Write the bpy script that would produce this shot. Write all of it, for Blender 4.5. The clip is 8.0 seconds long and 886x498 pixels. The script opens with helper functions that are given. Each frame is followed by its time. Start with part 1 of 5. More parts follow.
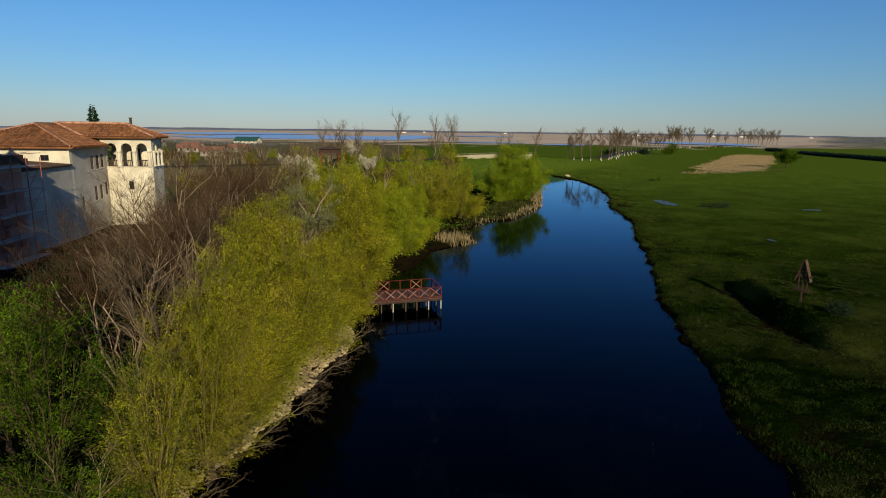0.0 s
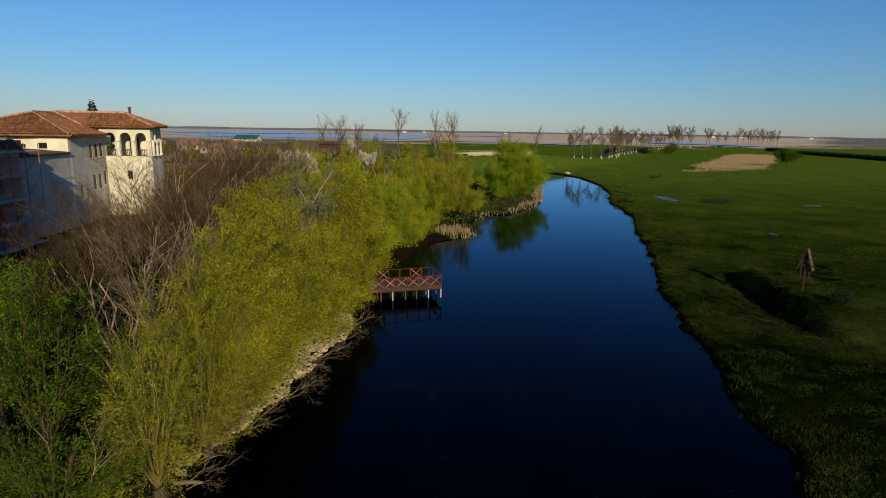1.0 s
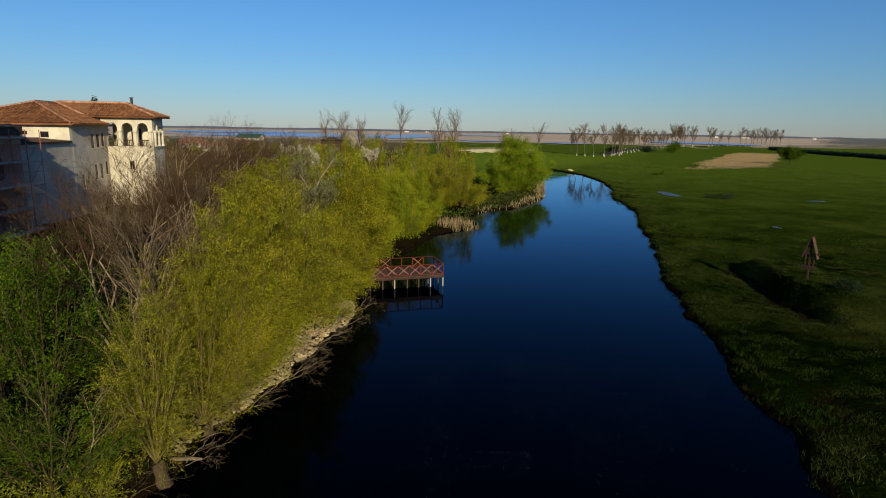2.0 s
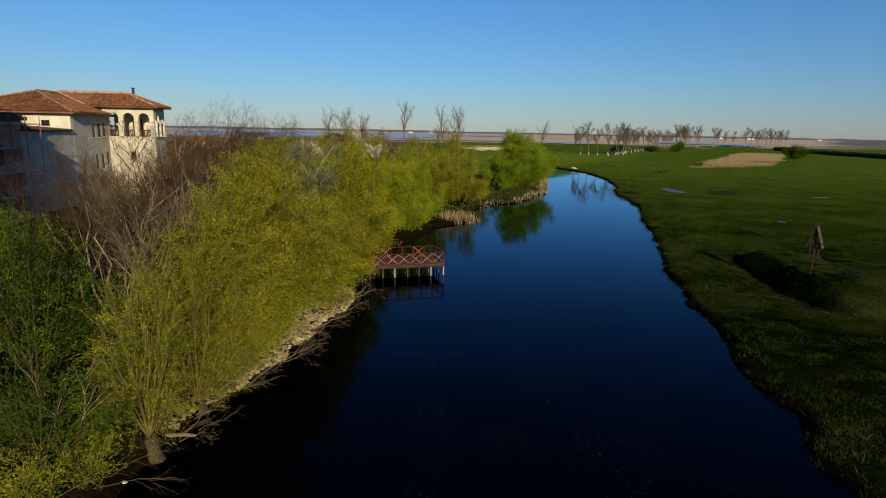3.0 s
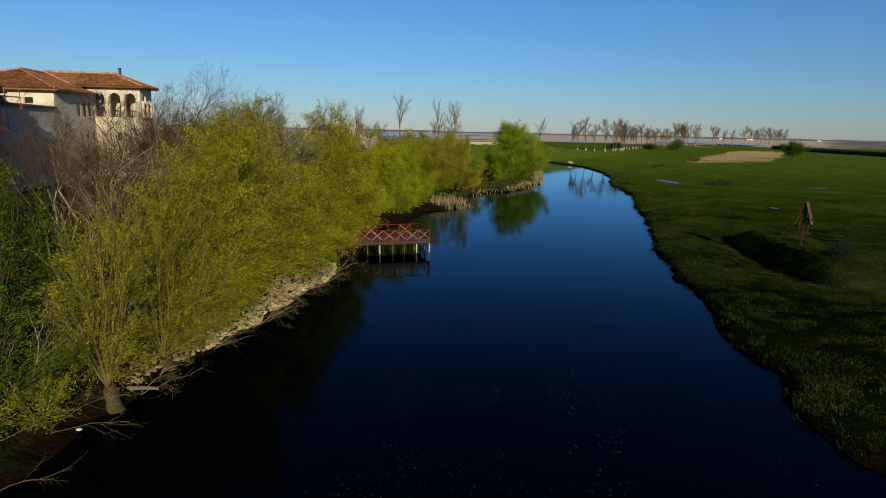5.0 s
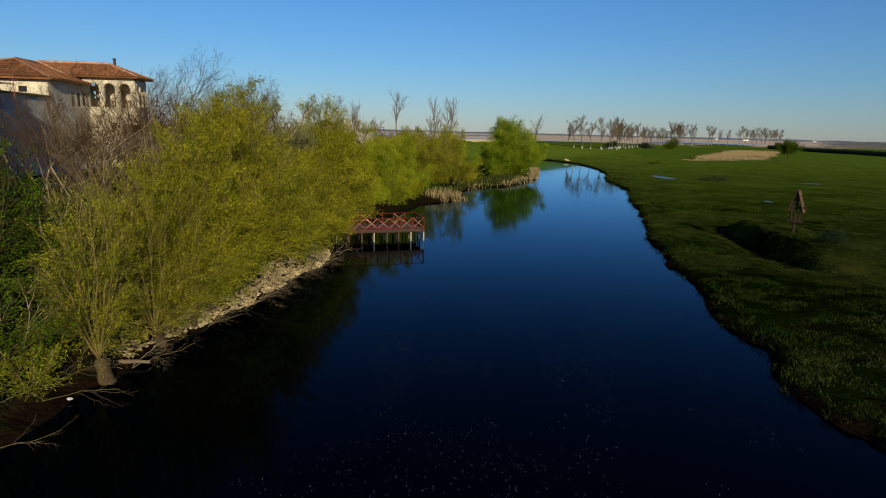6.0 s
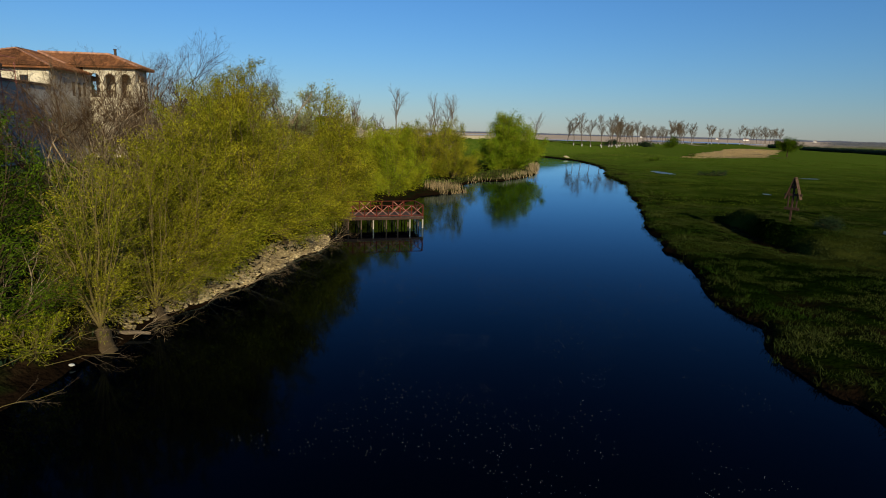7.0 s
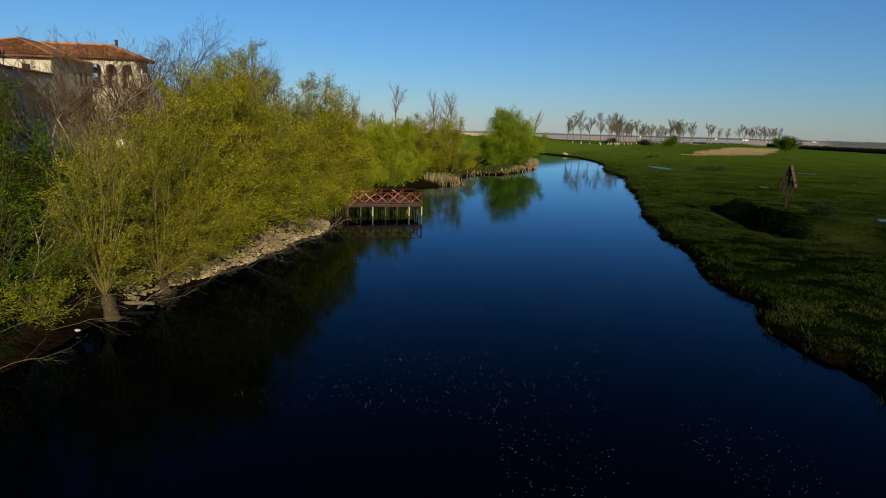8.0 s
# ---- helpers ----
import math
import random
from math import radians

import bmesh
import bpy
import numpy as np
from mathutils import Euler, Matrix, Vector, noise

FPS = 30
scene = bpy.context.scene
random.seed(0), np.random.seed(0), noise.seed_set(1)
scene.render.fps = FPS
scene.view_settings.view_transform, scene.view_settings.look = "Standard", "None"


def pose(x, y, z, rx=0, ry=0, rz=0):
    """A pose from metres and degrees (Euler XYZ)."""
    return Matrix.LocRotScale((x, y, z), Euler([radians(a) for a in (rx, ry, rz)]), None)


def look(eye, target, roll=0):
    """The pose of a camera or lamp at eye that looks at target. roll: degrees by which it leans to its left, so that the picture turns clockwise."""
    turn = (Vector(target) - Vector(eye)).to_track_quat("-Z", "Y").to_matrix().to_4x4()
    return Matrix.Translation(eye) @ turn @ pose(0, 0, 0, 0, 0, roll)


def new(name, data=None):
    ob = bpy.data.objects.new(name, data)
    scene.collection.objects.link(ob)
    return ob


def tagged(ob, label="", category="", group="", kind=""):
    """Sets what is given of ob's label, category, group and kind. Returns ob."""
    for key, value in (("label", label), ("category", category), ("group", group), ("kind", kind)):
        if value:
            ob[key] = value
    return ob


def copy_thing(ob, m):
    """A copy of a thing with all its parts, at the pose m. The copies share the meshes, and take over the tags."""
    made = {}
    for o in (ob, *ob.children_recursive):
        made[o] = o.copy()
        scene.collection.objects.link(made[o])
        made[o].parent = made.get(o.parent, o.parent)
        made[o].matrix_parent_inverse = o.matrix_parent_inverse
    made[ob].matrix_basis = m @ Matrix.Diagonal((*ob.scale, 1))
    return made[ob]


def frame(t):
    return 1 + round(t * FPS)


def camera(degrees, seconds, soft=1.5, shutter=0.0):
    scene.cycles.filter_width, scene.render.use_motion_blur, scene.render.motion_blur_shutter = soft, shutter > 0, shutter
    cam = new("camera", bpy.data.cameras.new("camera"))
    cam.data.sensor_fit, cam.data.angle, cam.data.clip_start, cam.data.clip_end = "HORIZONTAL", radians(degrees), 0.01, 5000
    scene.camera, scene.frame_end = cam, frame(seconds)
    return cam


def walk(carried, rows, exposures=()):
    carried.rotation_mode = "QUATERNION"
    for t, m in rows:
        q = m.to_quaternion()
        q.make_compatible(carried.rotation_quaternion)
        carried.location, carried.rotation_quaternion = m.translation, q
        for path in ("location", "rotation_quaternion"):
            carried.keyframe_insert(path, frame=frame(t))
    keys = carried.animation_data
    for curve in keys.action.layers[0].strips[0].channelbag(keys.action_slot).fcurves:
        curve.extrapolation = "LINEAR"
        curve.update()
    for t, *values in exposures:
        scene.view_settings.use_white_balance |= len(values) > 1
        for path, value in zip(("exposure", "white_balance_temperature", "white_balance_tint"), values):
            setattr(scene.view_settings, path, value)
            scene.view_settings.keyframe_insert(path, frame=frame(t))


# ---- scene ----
cam = camera(75.0, 8.0, 1.0)
PATH = [
    (0, (0.553, 0.769, 14.88), (0.52, 2.728, 14.478), 0.7),
    (0.5, (0.514, 0.797, 14.387), (0.482, 2.756, 13.985), 0.8),
    (1, (0.535, 0.837, 13.862), (0.503, 2.795, 13.46), 0.9),
    (1.5, (0.532, 0.844, 13.378), (0.498, 2.803, 12.975), 0.9),
    (3, (0.808, 0.987, 11.815), (0.756, 2.946, 11.415), 1.1),
    (3.5, (1.095, 1.069, 11.366), (1.041, 3.028, 10.965), 1.1),
    (4, (1.441, 1.148, 10.833), (1.387, 3.107, 10.432), 1.2),
    (4.5, (1.747, 1.231, 10.326), (1.693, 3.19, 9.926), 1.2),
    (6, (2.203, 0.9, 8.916), (2.164, 2.86, 8.517), 1.4),
    (6.5, (2.271, 0.687, 8.472), (2.232, 2.646, 8.072), 1.4),
    (7, (2.338, 0.449, 7.976), (2.299, 2.408, 7.576), 1.5),
    (7.5, (2.403, 0.205, 7.526), (2.365, 2.164, 7.126), 1.5),
    (8, (2.431, -0.191, 7.034), (2.394, 1.768, 6.633), 1.6),
]
walk(cam, [(t, look(eye, target, roll)) for t, eye, target, roll in PATH], [(0, 0.03, 5550, 12)])

# ==== world ====
SUN_H, SUN_EL = Vector((0.34, -0.9404, 0)), radians(20)
world = bpy.data.worlds.new("sky")
scene.world = world
world.use_nodes = True
wn = world.node_tree
sky = wn.nodes.new("ShaderNodeTexSky")
sky.sky_type, sky.sun_disc = "NISHITA", False
sky.sun_elevation, sky.sun_rotation = SUN_EL, math.atan2(SUN_H.x, SUN_H.y)
sky.altitude, sky.air_density, sky.dust_density, sky.ozone_density = 60, 1.35, 0.05, 8.5
wn.links.new(sky.outputs[0], wn.nodes["Background"].inputs[0])
wn.nodes["Background"].inputs[1].default_value = 0.086
sun = new("sun", bpy.data.lights.new("sun", "SUN"))
sun.data.energy, sun.data.angle, sun.data.color = 5.0, radians(0.5), (1.0, 0.80, 0.46)
sun.matrix_world = look((SUN_H.x * 100, SUN_H.y * 100, math.tan(SUN_EL) * 100), (0, 0, 0))

# ==== materials ====
def mat(name, base, rough=0.8, vary=0.25, scale=3.0, fine=25.0, bump=0.3, spec=0.3, metal=0.0, translucent=0.0, second=None, obj=0.0, island=0.0, dist=0.02):
    """A surface with grain and stains at two scales; second: colour of the stains."""
    m = bpy.data.materials.new(name)
    m.use_nodes = True
    t = m.node_tree
    n, l = t.nodes, t.links
    b = n["Principled BSDF"]
    pos = n.new("ShaderNodeNewGeometry")
    big, small = n.new("ShaderNodeTexNoise"), n.new("ShaderNodeTexNoise")
    big.inputs["Scale"].default_value, small.inputs["Scale"].default_value = scale, fine
    big.inputs["Detail"].default_value = small.inputs["Detail"].default_value = 5
    for k in (big, small):
        l.new(pos.outputs["Position"], k.inputs["Vector"])
    ramp = n.new("ShaderNodeMapRange")
    ramp.inputs[1].default_value, ramp.inputs[2].default_value = 0.35, 0.68
    l.new(big.outputs[0], ramp.inputs[0])
    mix = n.new("ShaderNodeMix")
    mix.data_type = "RGBA"
    mix.inputs[6].default_value = (*base, 1)
    mix.inputs[7].default_value = (*(second or [c * (1 - vary) for c in base]), 1)
    l.new(ramp.outputs[0], mix.inputs[0])
    hsv = n.new("ShaderNodeHueSaturation")
    l.new(mix.outputs[2], hsv.inputs["Color"])
    val = n.new("ShaderNodeMapRange")
    val.inputs[1].default_value, val.inputs[2].default_value = 0.25, 0.75
    val.inputs[3].default_value, val.inputs[4].default_value = 1 - vary, 1 + vary
    l.new(small.outputs[0], val.inputs[0])
    last = val.outputs[0]
    for amount, source in ((obj, "obj"), (island, "island")):
        if amount:
            r = n.new("ShaderNodeObjectInfo").outputs["Random"] if source == "obj" else pos.outputs["Random Per Island"]
            a = n.new("ShaderNodeMapRange")
            a.inputs[3].default_value, a.inputs[4].default_value = 1 - amount, 1 + amount
            l.new(r, a.inputs[0])
            mul = n.new("ShaderNodeMath")
            mul.operation = "MULTIPLY"
            l.new(last, mul.inputs[0])
            l.new(a.outputs[0], mul.inputs[1])
            last = mul.outputs[0]
    l.new(last, hsv.inputs["Value"])
    l.new(hsv.outputs[0], b.inputs["Base Color"])
    b.inputs["Roughness"].default_value, b.inputs["Metallic"].default_value = rough, metal
    b.inputs["Specular IOR Level"].default_value = spec
    if bump:
        bm_ = n.new("ShaderNodeBump")
        bm_.inputs["Strength"].default_value, bm_.inputs["Distance"].default_value = bump, dist
        l.new(small.outputs[0], bm_.inputs["Height"])
        l.new(bm_.outputs[0], b.inputs["Normal"])
    if translucent:
        tr, add = n.new("ShaderNodeBsdfTranslucent"), n.new("ShaderNodeMixShader")
        l.new(hsv.outputs[0], tr.inputs[0])
        add.inputs[0].default_value = translucent
        l.new(b.outputs[0], add.inputs[1])
        l.new(tr.outputs[0], add.inputs[2])
        l.new(add.outputs[0], n["Material Output"].inputs[0])
    return m


M = {
    "willow": mat("willow_leaf", (0.245, 0.225, 0.008), 0.8, 0.25, 0.5, 6, 0, 0.0, translucent=0.08, second=(0.105, 0.12, 0.005), island=0.75, obj=0.12),
    "willow_green": mat("willow_leaf_green", (0.215, 0.265, 0.006), 0.8, 0.25, 0.5, 6, 0, 0.0, translucent=0.2, second=(0.25, 0.245, 0.006), island=0.35, obj=0.16),
    "leaf": mat("leaf_green", (0.085, 0.135, 0.004), 0.8, 0.3, 0.6, 6, 0, 0.0, translucent=0.12, second=(0.018, 0.036, 0.002), island=0.4, obj=0.1),
    "island": mat("leaf_fresh", (0.155, 0.235, 0.005), 0.8, 0.25, 0.5, 6, 0, 0.0, translucent=0.2, second=(0.22, 0.25, 0.008), island=0.35),
    "pale": mat("leaf_pale", (0.24, 0.26, 0.09), 0.6, 0.25, 0.5, 6, 0, 0.2, translucent=0.4, island=0.3),
    "blossom": mat("blossom", (0.62, 0.56, 0.42), 0.8, 0.2, 0.6, 6, 0, 0.2, translucent=0.3, island=0.3),
    "spruce": mat("spruce_needles", (0.02, 0.05, 0.02), 0.7, 0.3, 0.6, 6, 0, 0.2, island=0.3),
    "bark": mat("bark", (0.33, 0.25, 0.15), 0.9, 0.35, 3, 40, 0.6, 0.1),
    "bark_dark": mat("willow_bark", (0.085, 0.06, 0.03), 0.95, 0.35, 3, 40, 0.7, 0.05),
    "shoot": mat("willow_shoot", (0.15, 0.115, 0.035), 0.8, 0.3, 2, 30, 0, 0.2),
    "bark_grey": mat("grey_bark", (0.15, 0.115, 0.08), 0.9, 0.35, 3, 40, 0.6, 0.1),
    "twig": mat("bare_twig", (0.078, 0.048, 0.025), 0.9, 0.3, 1, 20, 0, 0.0, island=0.3),
    "twig_grey": mat("bare_twig_grey", (0.145, 0.108, 0.064), 0.9, 0.3, 1, 20, 0, 0.0, island=0.3),
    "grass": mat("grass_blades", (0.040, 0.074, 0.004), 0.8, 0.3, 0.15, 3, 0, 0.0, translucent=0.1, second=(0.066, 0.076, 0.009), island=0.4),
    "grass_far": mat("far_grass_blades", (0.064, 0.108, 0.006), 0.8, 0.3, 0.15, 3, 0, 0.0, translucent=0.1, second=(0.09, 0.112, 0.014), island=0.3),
    # near blades: the darkening towards the camera is put into their colour
    "grass_near_dim": mat("grass_tufts_dimmed", (0.012, 0.026, 0.002), 0.8, 0.4, 0.25, 3, 0, 0.0, translucent=0.1, second=(0.042, 0.050, 0.012), island=0.8),
    "reed": mat("dry_reed", (0.36, 0.27, 0.13), 0.8, 0.3, 0.6, 8, 0, 0.2, translucent=0.25, island=0.4),
    "stone": mat("bank_stone", (0.50, 0.40, 0.205), 0.95, 0.3, 2, 18, 0.5, 0.02, second=(0.28, 0.215, 0.11), obj=0.35, island=0.35),
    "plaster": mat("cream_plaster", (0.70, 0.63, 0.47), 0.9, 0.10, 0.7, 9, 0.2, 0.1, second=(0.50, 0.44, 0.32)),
    # greyer, darker copy of the cream plaster: the turned walls' shade is in it
    "plaster_shade": mat("shaded_plaster", (0.50, 0.46, 0.38), 0.9, 0.10, 0.5, 7, 0.2, 0.1, second=(0.33, 0.30, 0.25)),
    "tile": mat("roof_tile", (0.31, 0.135, 0.052), 0.85, 0.3, 0.6, 5, 0.4, 0.1, second=(0.20, 0.09, 0.04), obj=0.25, island=0.35),
    "ridge": mat("ridge_tile", (0.42, 0.22, 0.13), 0.8, 0.2, 2, 12, 0.3, 0.2, obj=0.2, island=0.2),
    "brick": mat("brick_red", (0.46, 0.22, 0.18), 0.85, 0.25, 1, 12, 0.4, 0.1, second=(0.33, 0.20, 0.16)),
    "wood_dark": mat("wood_dark", (0.07, 0.045, 0.03), 0.8, 0.3, 2, 30, 0.4, 0.2),
    "wood_cross": mat("wood_cross", (0.048, 0.024, 0.014), 0.75, 0.3, 2, 30, 0.4, 0.25),
    "wood_pile": mat("wood_pile", (0.24, 0.18, 0.12), 0.85, 0.3, 3, 25, 0.4, 0.1, obj=0.3),
    "wood_cross_lit": mat("wood_cross_lit", (0.11, 0.065, 0.036), 0.8, 0.3, 2, 30, 0.4, 0.2),
    "wood_red": mat("wood_red_paint", (0.13, 0.022, 0.012), 0.8, 0.3, 3, 25, 0.3, 0.1, second=(0.09, 0.03, 0.018), obj=0.35),
    "wood_worn": mat("worn_red_paint", (0.40, 0.22, 0.16), 0.85, 0.35, 4, 30, 0.3, 0.1, second=(0.22, 0.06, 0.04), obj=0.25),
    "wood_grey": mat("wood_grey", (0.11, 0.075, 0.05), 0.85, 0.3, 3, 25, 0.4, 0.2, obj=0.3),
    "wood_pale": mat("wood_pale", (0.55, 0.48, 0.38), 0.85, 0.25, 3, 25, 0.4, 0.2, obj=0.25),
    "steel_red": mat("scaffold_paint", (0.42, 0.12, 0.09), 0.5, 0.25, 2, 15, 0, 0.4),
    "glass": mat("window_dark_glass", (0.012, 0.014, 0.018), 0.08, 0.1, 1, 5, 0, 0.5),
    "dark": mat("interior_dark", (0.05, 0.045, 0.04), 0.9, 0.2, 1, 8, 0, 0.1),
    "white": mat("white_paint", (0.78, 0.76, 0.70), 0.7, 0.12, 2, 15, 0, 0.3),
    "whitewash": mat("whitewash", (0.5, 0.48, 0.42), 0.9, 0.15, 2, 15, 0, 0.0),
    "concrete": mat("concrete", (0.46, 0.40, 0.25), 0.85, 0.15, 0.8, 8, 0.2, 0.2),
    "asphalt": mat("asphalt", (0.065, 0.06, 0.052), 0.95, 0.2, 0.5, 8, 0.2, 0.0),
    "hedge": mat("hedge_leaf", (0.018, 0.035, 0.012), 0.8, 0.3, 0.3, 3, 0, 0.1, island=0.3),
    # pale grey-blue: the aerial haze over the hills is put into the colour
    "hill": mat("far_hill_haze", (0.20, 0.21, 0.25), 0.95, 0.2, 0.004, 0.03, 0, 0.0),
    "dry": mat("dry_grass", (0.072, 0.066, 0.022), 0.85, 0.25, 0.1, 3, 0, 0.05, translucent=0.2, second=(0.05, 0.06, 0.014), island=0.3),
    "straw": mat("straw_reed", (0.42, 0.31, 0.13), 0.85, 0.25, 0.1, 3, 0, 0.05, translucent=0.2, second=(0.36, 0.26, 0.12), island=0.3),
    "foam": mat("floating_fluff", (0.12, 0.13, 0.14), 0.8, 0.2, 2, 15, 0, 0.2, island=0.3),
}


def ground_material():
    """Meadow, mud at the waterline, leaf litter under the trees and dry reed plain, by place; some shade is put into
    the tones.
    """
    m = bpy.data.materials.new("ground")
    m.use_nodes = True
    t = m.node_tree
    n, l = t.nodes, t.links
    b = n["Principled BSDF"]
    geo = n.new("ShaderNodeNewGeometry")
    xyz = n.new("ShaderNodeSeparateXYZ")
    l.new(geo.outputs["Position"], xyz.inputs[0])

    def noise_at(scale, detail=5):
        k = n.new("ShaderNodeTexNoise")
        k.inputs["Scale"].default_value, k.inputs["Detail"].default_value = scale, detail
        l.new(geo.outputs["Position"], k.inputs["Vector"])
        return k.outputs[0]

    def math_(op, a, c):
        k = n.new("ShaderNodeMath")
        k.operation = op
        for slot, v in ((0, a), (1, c)):
            if isinstance(v, (int, float)):
                k.inputs[slot].default_value = v
            else:
                l.new(v, k.inputs[slot])
        return k.outputs[0]

    def step(v, lo, hi):
        k = n.new("ShaderNodeMapRange")
        k.inputs[1].default_value, k.inputs[2].default_value = lo, hi
        l.new(v, k.inputs[0])
        return k.outputs[0]

    def blend(f, a, c):
        k = n.new("ShaderNodeMix")
        k.data_type = "RGBA"
        l.new(f, k.inputs[0])
        for slot, v in ((6, a), (7, c)):
            if isinstance(v, tuple):
                k.inputs[slot].default_value = (*v, 1)
            else:
                l.new(v, k.inputs[slot])
        return k.outputs[2]

    patches, mottle, fine, wide = noise_at(0.12), noise_at(0.9), noise_at(6.0), noise_at(0.012)
    # near meadow painted almost black as a falloff of light, brighter further off
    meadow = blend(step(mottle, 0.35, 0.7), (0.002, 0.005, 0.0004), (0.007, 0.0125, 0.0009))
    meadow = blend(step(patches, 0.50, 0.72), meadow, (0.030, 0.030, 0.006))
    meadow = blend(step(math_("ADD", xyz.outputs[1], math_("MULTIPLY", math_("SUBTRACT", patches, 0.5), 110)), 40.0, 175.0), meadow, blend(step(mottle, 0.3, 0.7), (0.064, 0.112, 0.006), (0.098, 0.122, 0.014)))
    sx = math_("DIVIDE", math_("SUBTRACT", math_("SUBTRACT", xyz.outputs[0], 150.0), math_("MULTIPLY", math_("SUBTRACT", xyz.outputs[1], 305.0), 0.57)), 15.0)
    sy = math_("DIVIDE", math_("SUBTRACT", xyz.outputs[1], 305.0), 88.0)
    bed = math_("ADD", math_("ADD", math_("POWER", math_("ABSOLUTE", sx, 0.0), 4.0), math_("POWER", math_("ABSOLUTE", sy, 0.0), 4.0)), math_("MULTIPLY", math_("SUBTRACT", patches, 0.5), 3.6))
    meadow = blend(step(bed, 1.15, 0.75), meadow, blend(step(mottle, 0.3, 0.7), (0.40, 0.28, 0.13), (0.29, 0.205, 0.095)))
    # leaf litter made near black, with the wood's shade in its colour
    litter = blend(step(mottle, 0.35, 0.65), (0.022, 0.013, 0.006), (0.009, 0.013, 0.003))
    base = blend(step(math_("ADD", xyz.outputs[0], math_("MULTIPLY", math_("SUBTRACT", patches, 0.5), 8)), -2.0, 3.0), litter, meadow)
    left_far = math_("MULTIPLY", step(xyz.outputs[1], 75.0, 95.0), step(math_("ADD", xyz.outputs[0], math_("MULTIPLY", math_("SUBTRACT", wide, 0.5), 60)), -60.0, -25.0))
    base = blend(left_far, base, meadow)
    scrub = math_("MULTIPLY", step(xyz.outputs[1], 62.0, 80.0), step(math_("MULTIPLY", xyz.outputs[0], -1), 22.0, 45.0))
    base = blend(scrub, base, blend(step(mottle, 0.35, 0.65), (0.15, 0.115, 0.06), (0.10, 0.10, 0.035)))
    far = step(math_("ADD", xyz.outputs[1], math_("MULTIPLY", math_("SUBTRACT", wide, 0.5), 700)), 590.0, 700.0)
    open_ = step(math_("SUBTRACT", math_("MULTIPLY", xyz.outputs[1], 0.63), math_("ADD", xyz.outputs[0], math_("MULTIPLY", math_("SUBTRACT", wide, 0.5), 300))), -60.0, 60.0)
    plain = blend(step(wide, 0.4, 0.62), (0.60, 0.46, 0.32), (0.48, 0.37, 0.25))
    base = blend(math_("MULTIPLY", far, open_), blend(far, base, blend(step(wide, 0.42, 0.6), (0.12, 0.14, 0.07), (0.24, 0.20, 0.12))), plain)
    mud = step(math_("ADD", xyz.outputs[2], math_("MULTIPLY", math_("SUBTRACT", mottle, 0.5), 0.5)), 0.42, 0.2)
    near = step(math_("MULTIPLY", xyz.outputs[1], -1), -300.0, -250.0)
    # mud tone lowered further to take in the shade along the bank edge
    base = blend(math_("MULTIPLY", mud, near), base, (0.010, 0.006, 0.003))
    hsv = n.new("ShaderNodeHueSaturation")
    l.new(base, hsv.inputs["Color"])
    l.new(math_("ADD", math_("MULTIPLY", fine, 0.8), 0.6), hsv.inputs["Value"])
    l.new(hsv.outputs[0], b.inputs["Base Color"])
    b.inputs["Roughness"].default_value, b.inputs["Specular IOR Level"].default_value = 0.95, 0.0
    bump = n.new("ShaderNodeBump")
    bump.inputs["Strength"].default_value, bump.inputs["Distance"].default_value = 0.8, 0.32
    l.new(math_("ADD", mottle, math_("MULTIPLY", fine, 0.35)), bump.inputs["Height"])
    l.new(bump.outputs[0], b.inputs["Normal"])
    return m


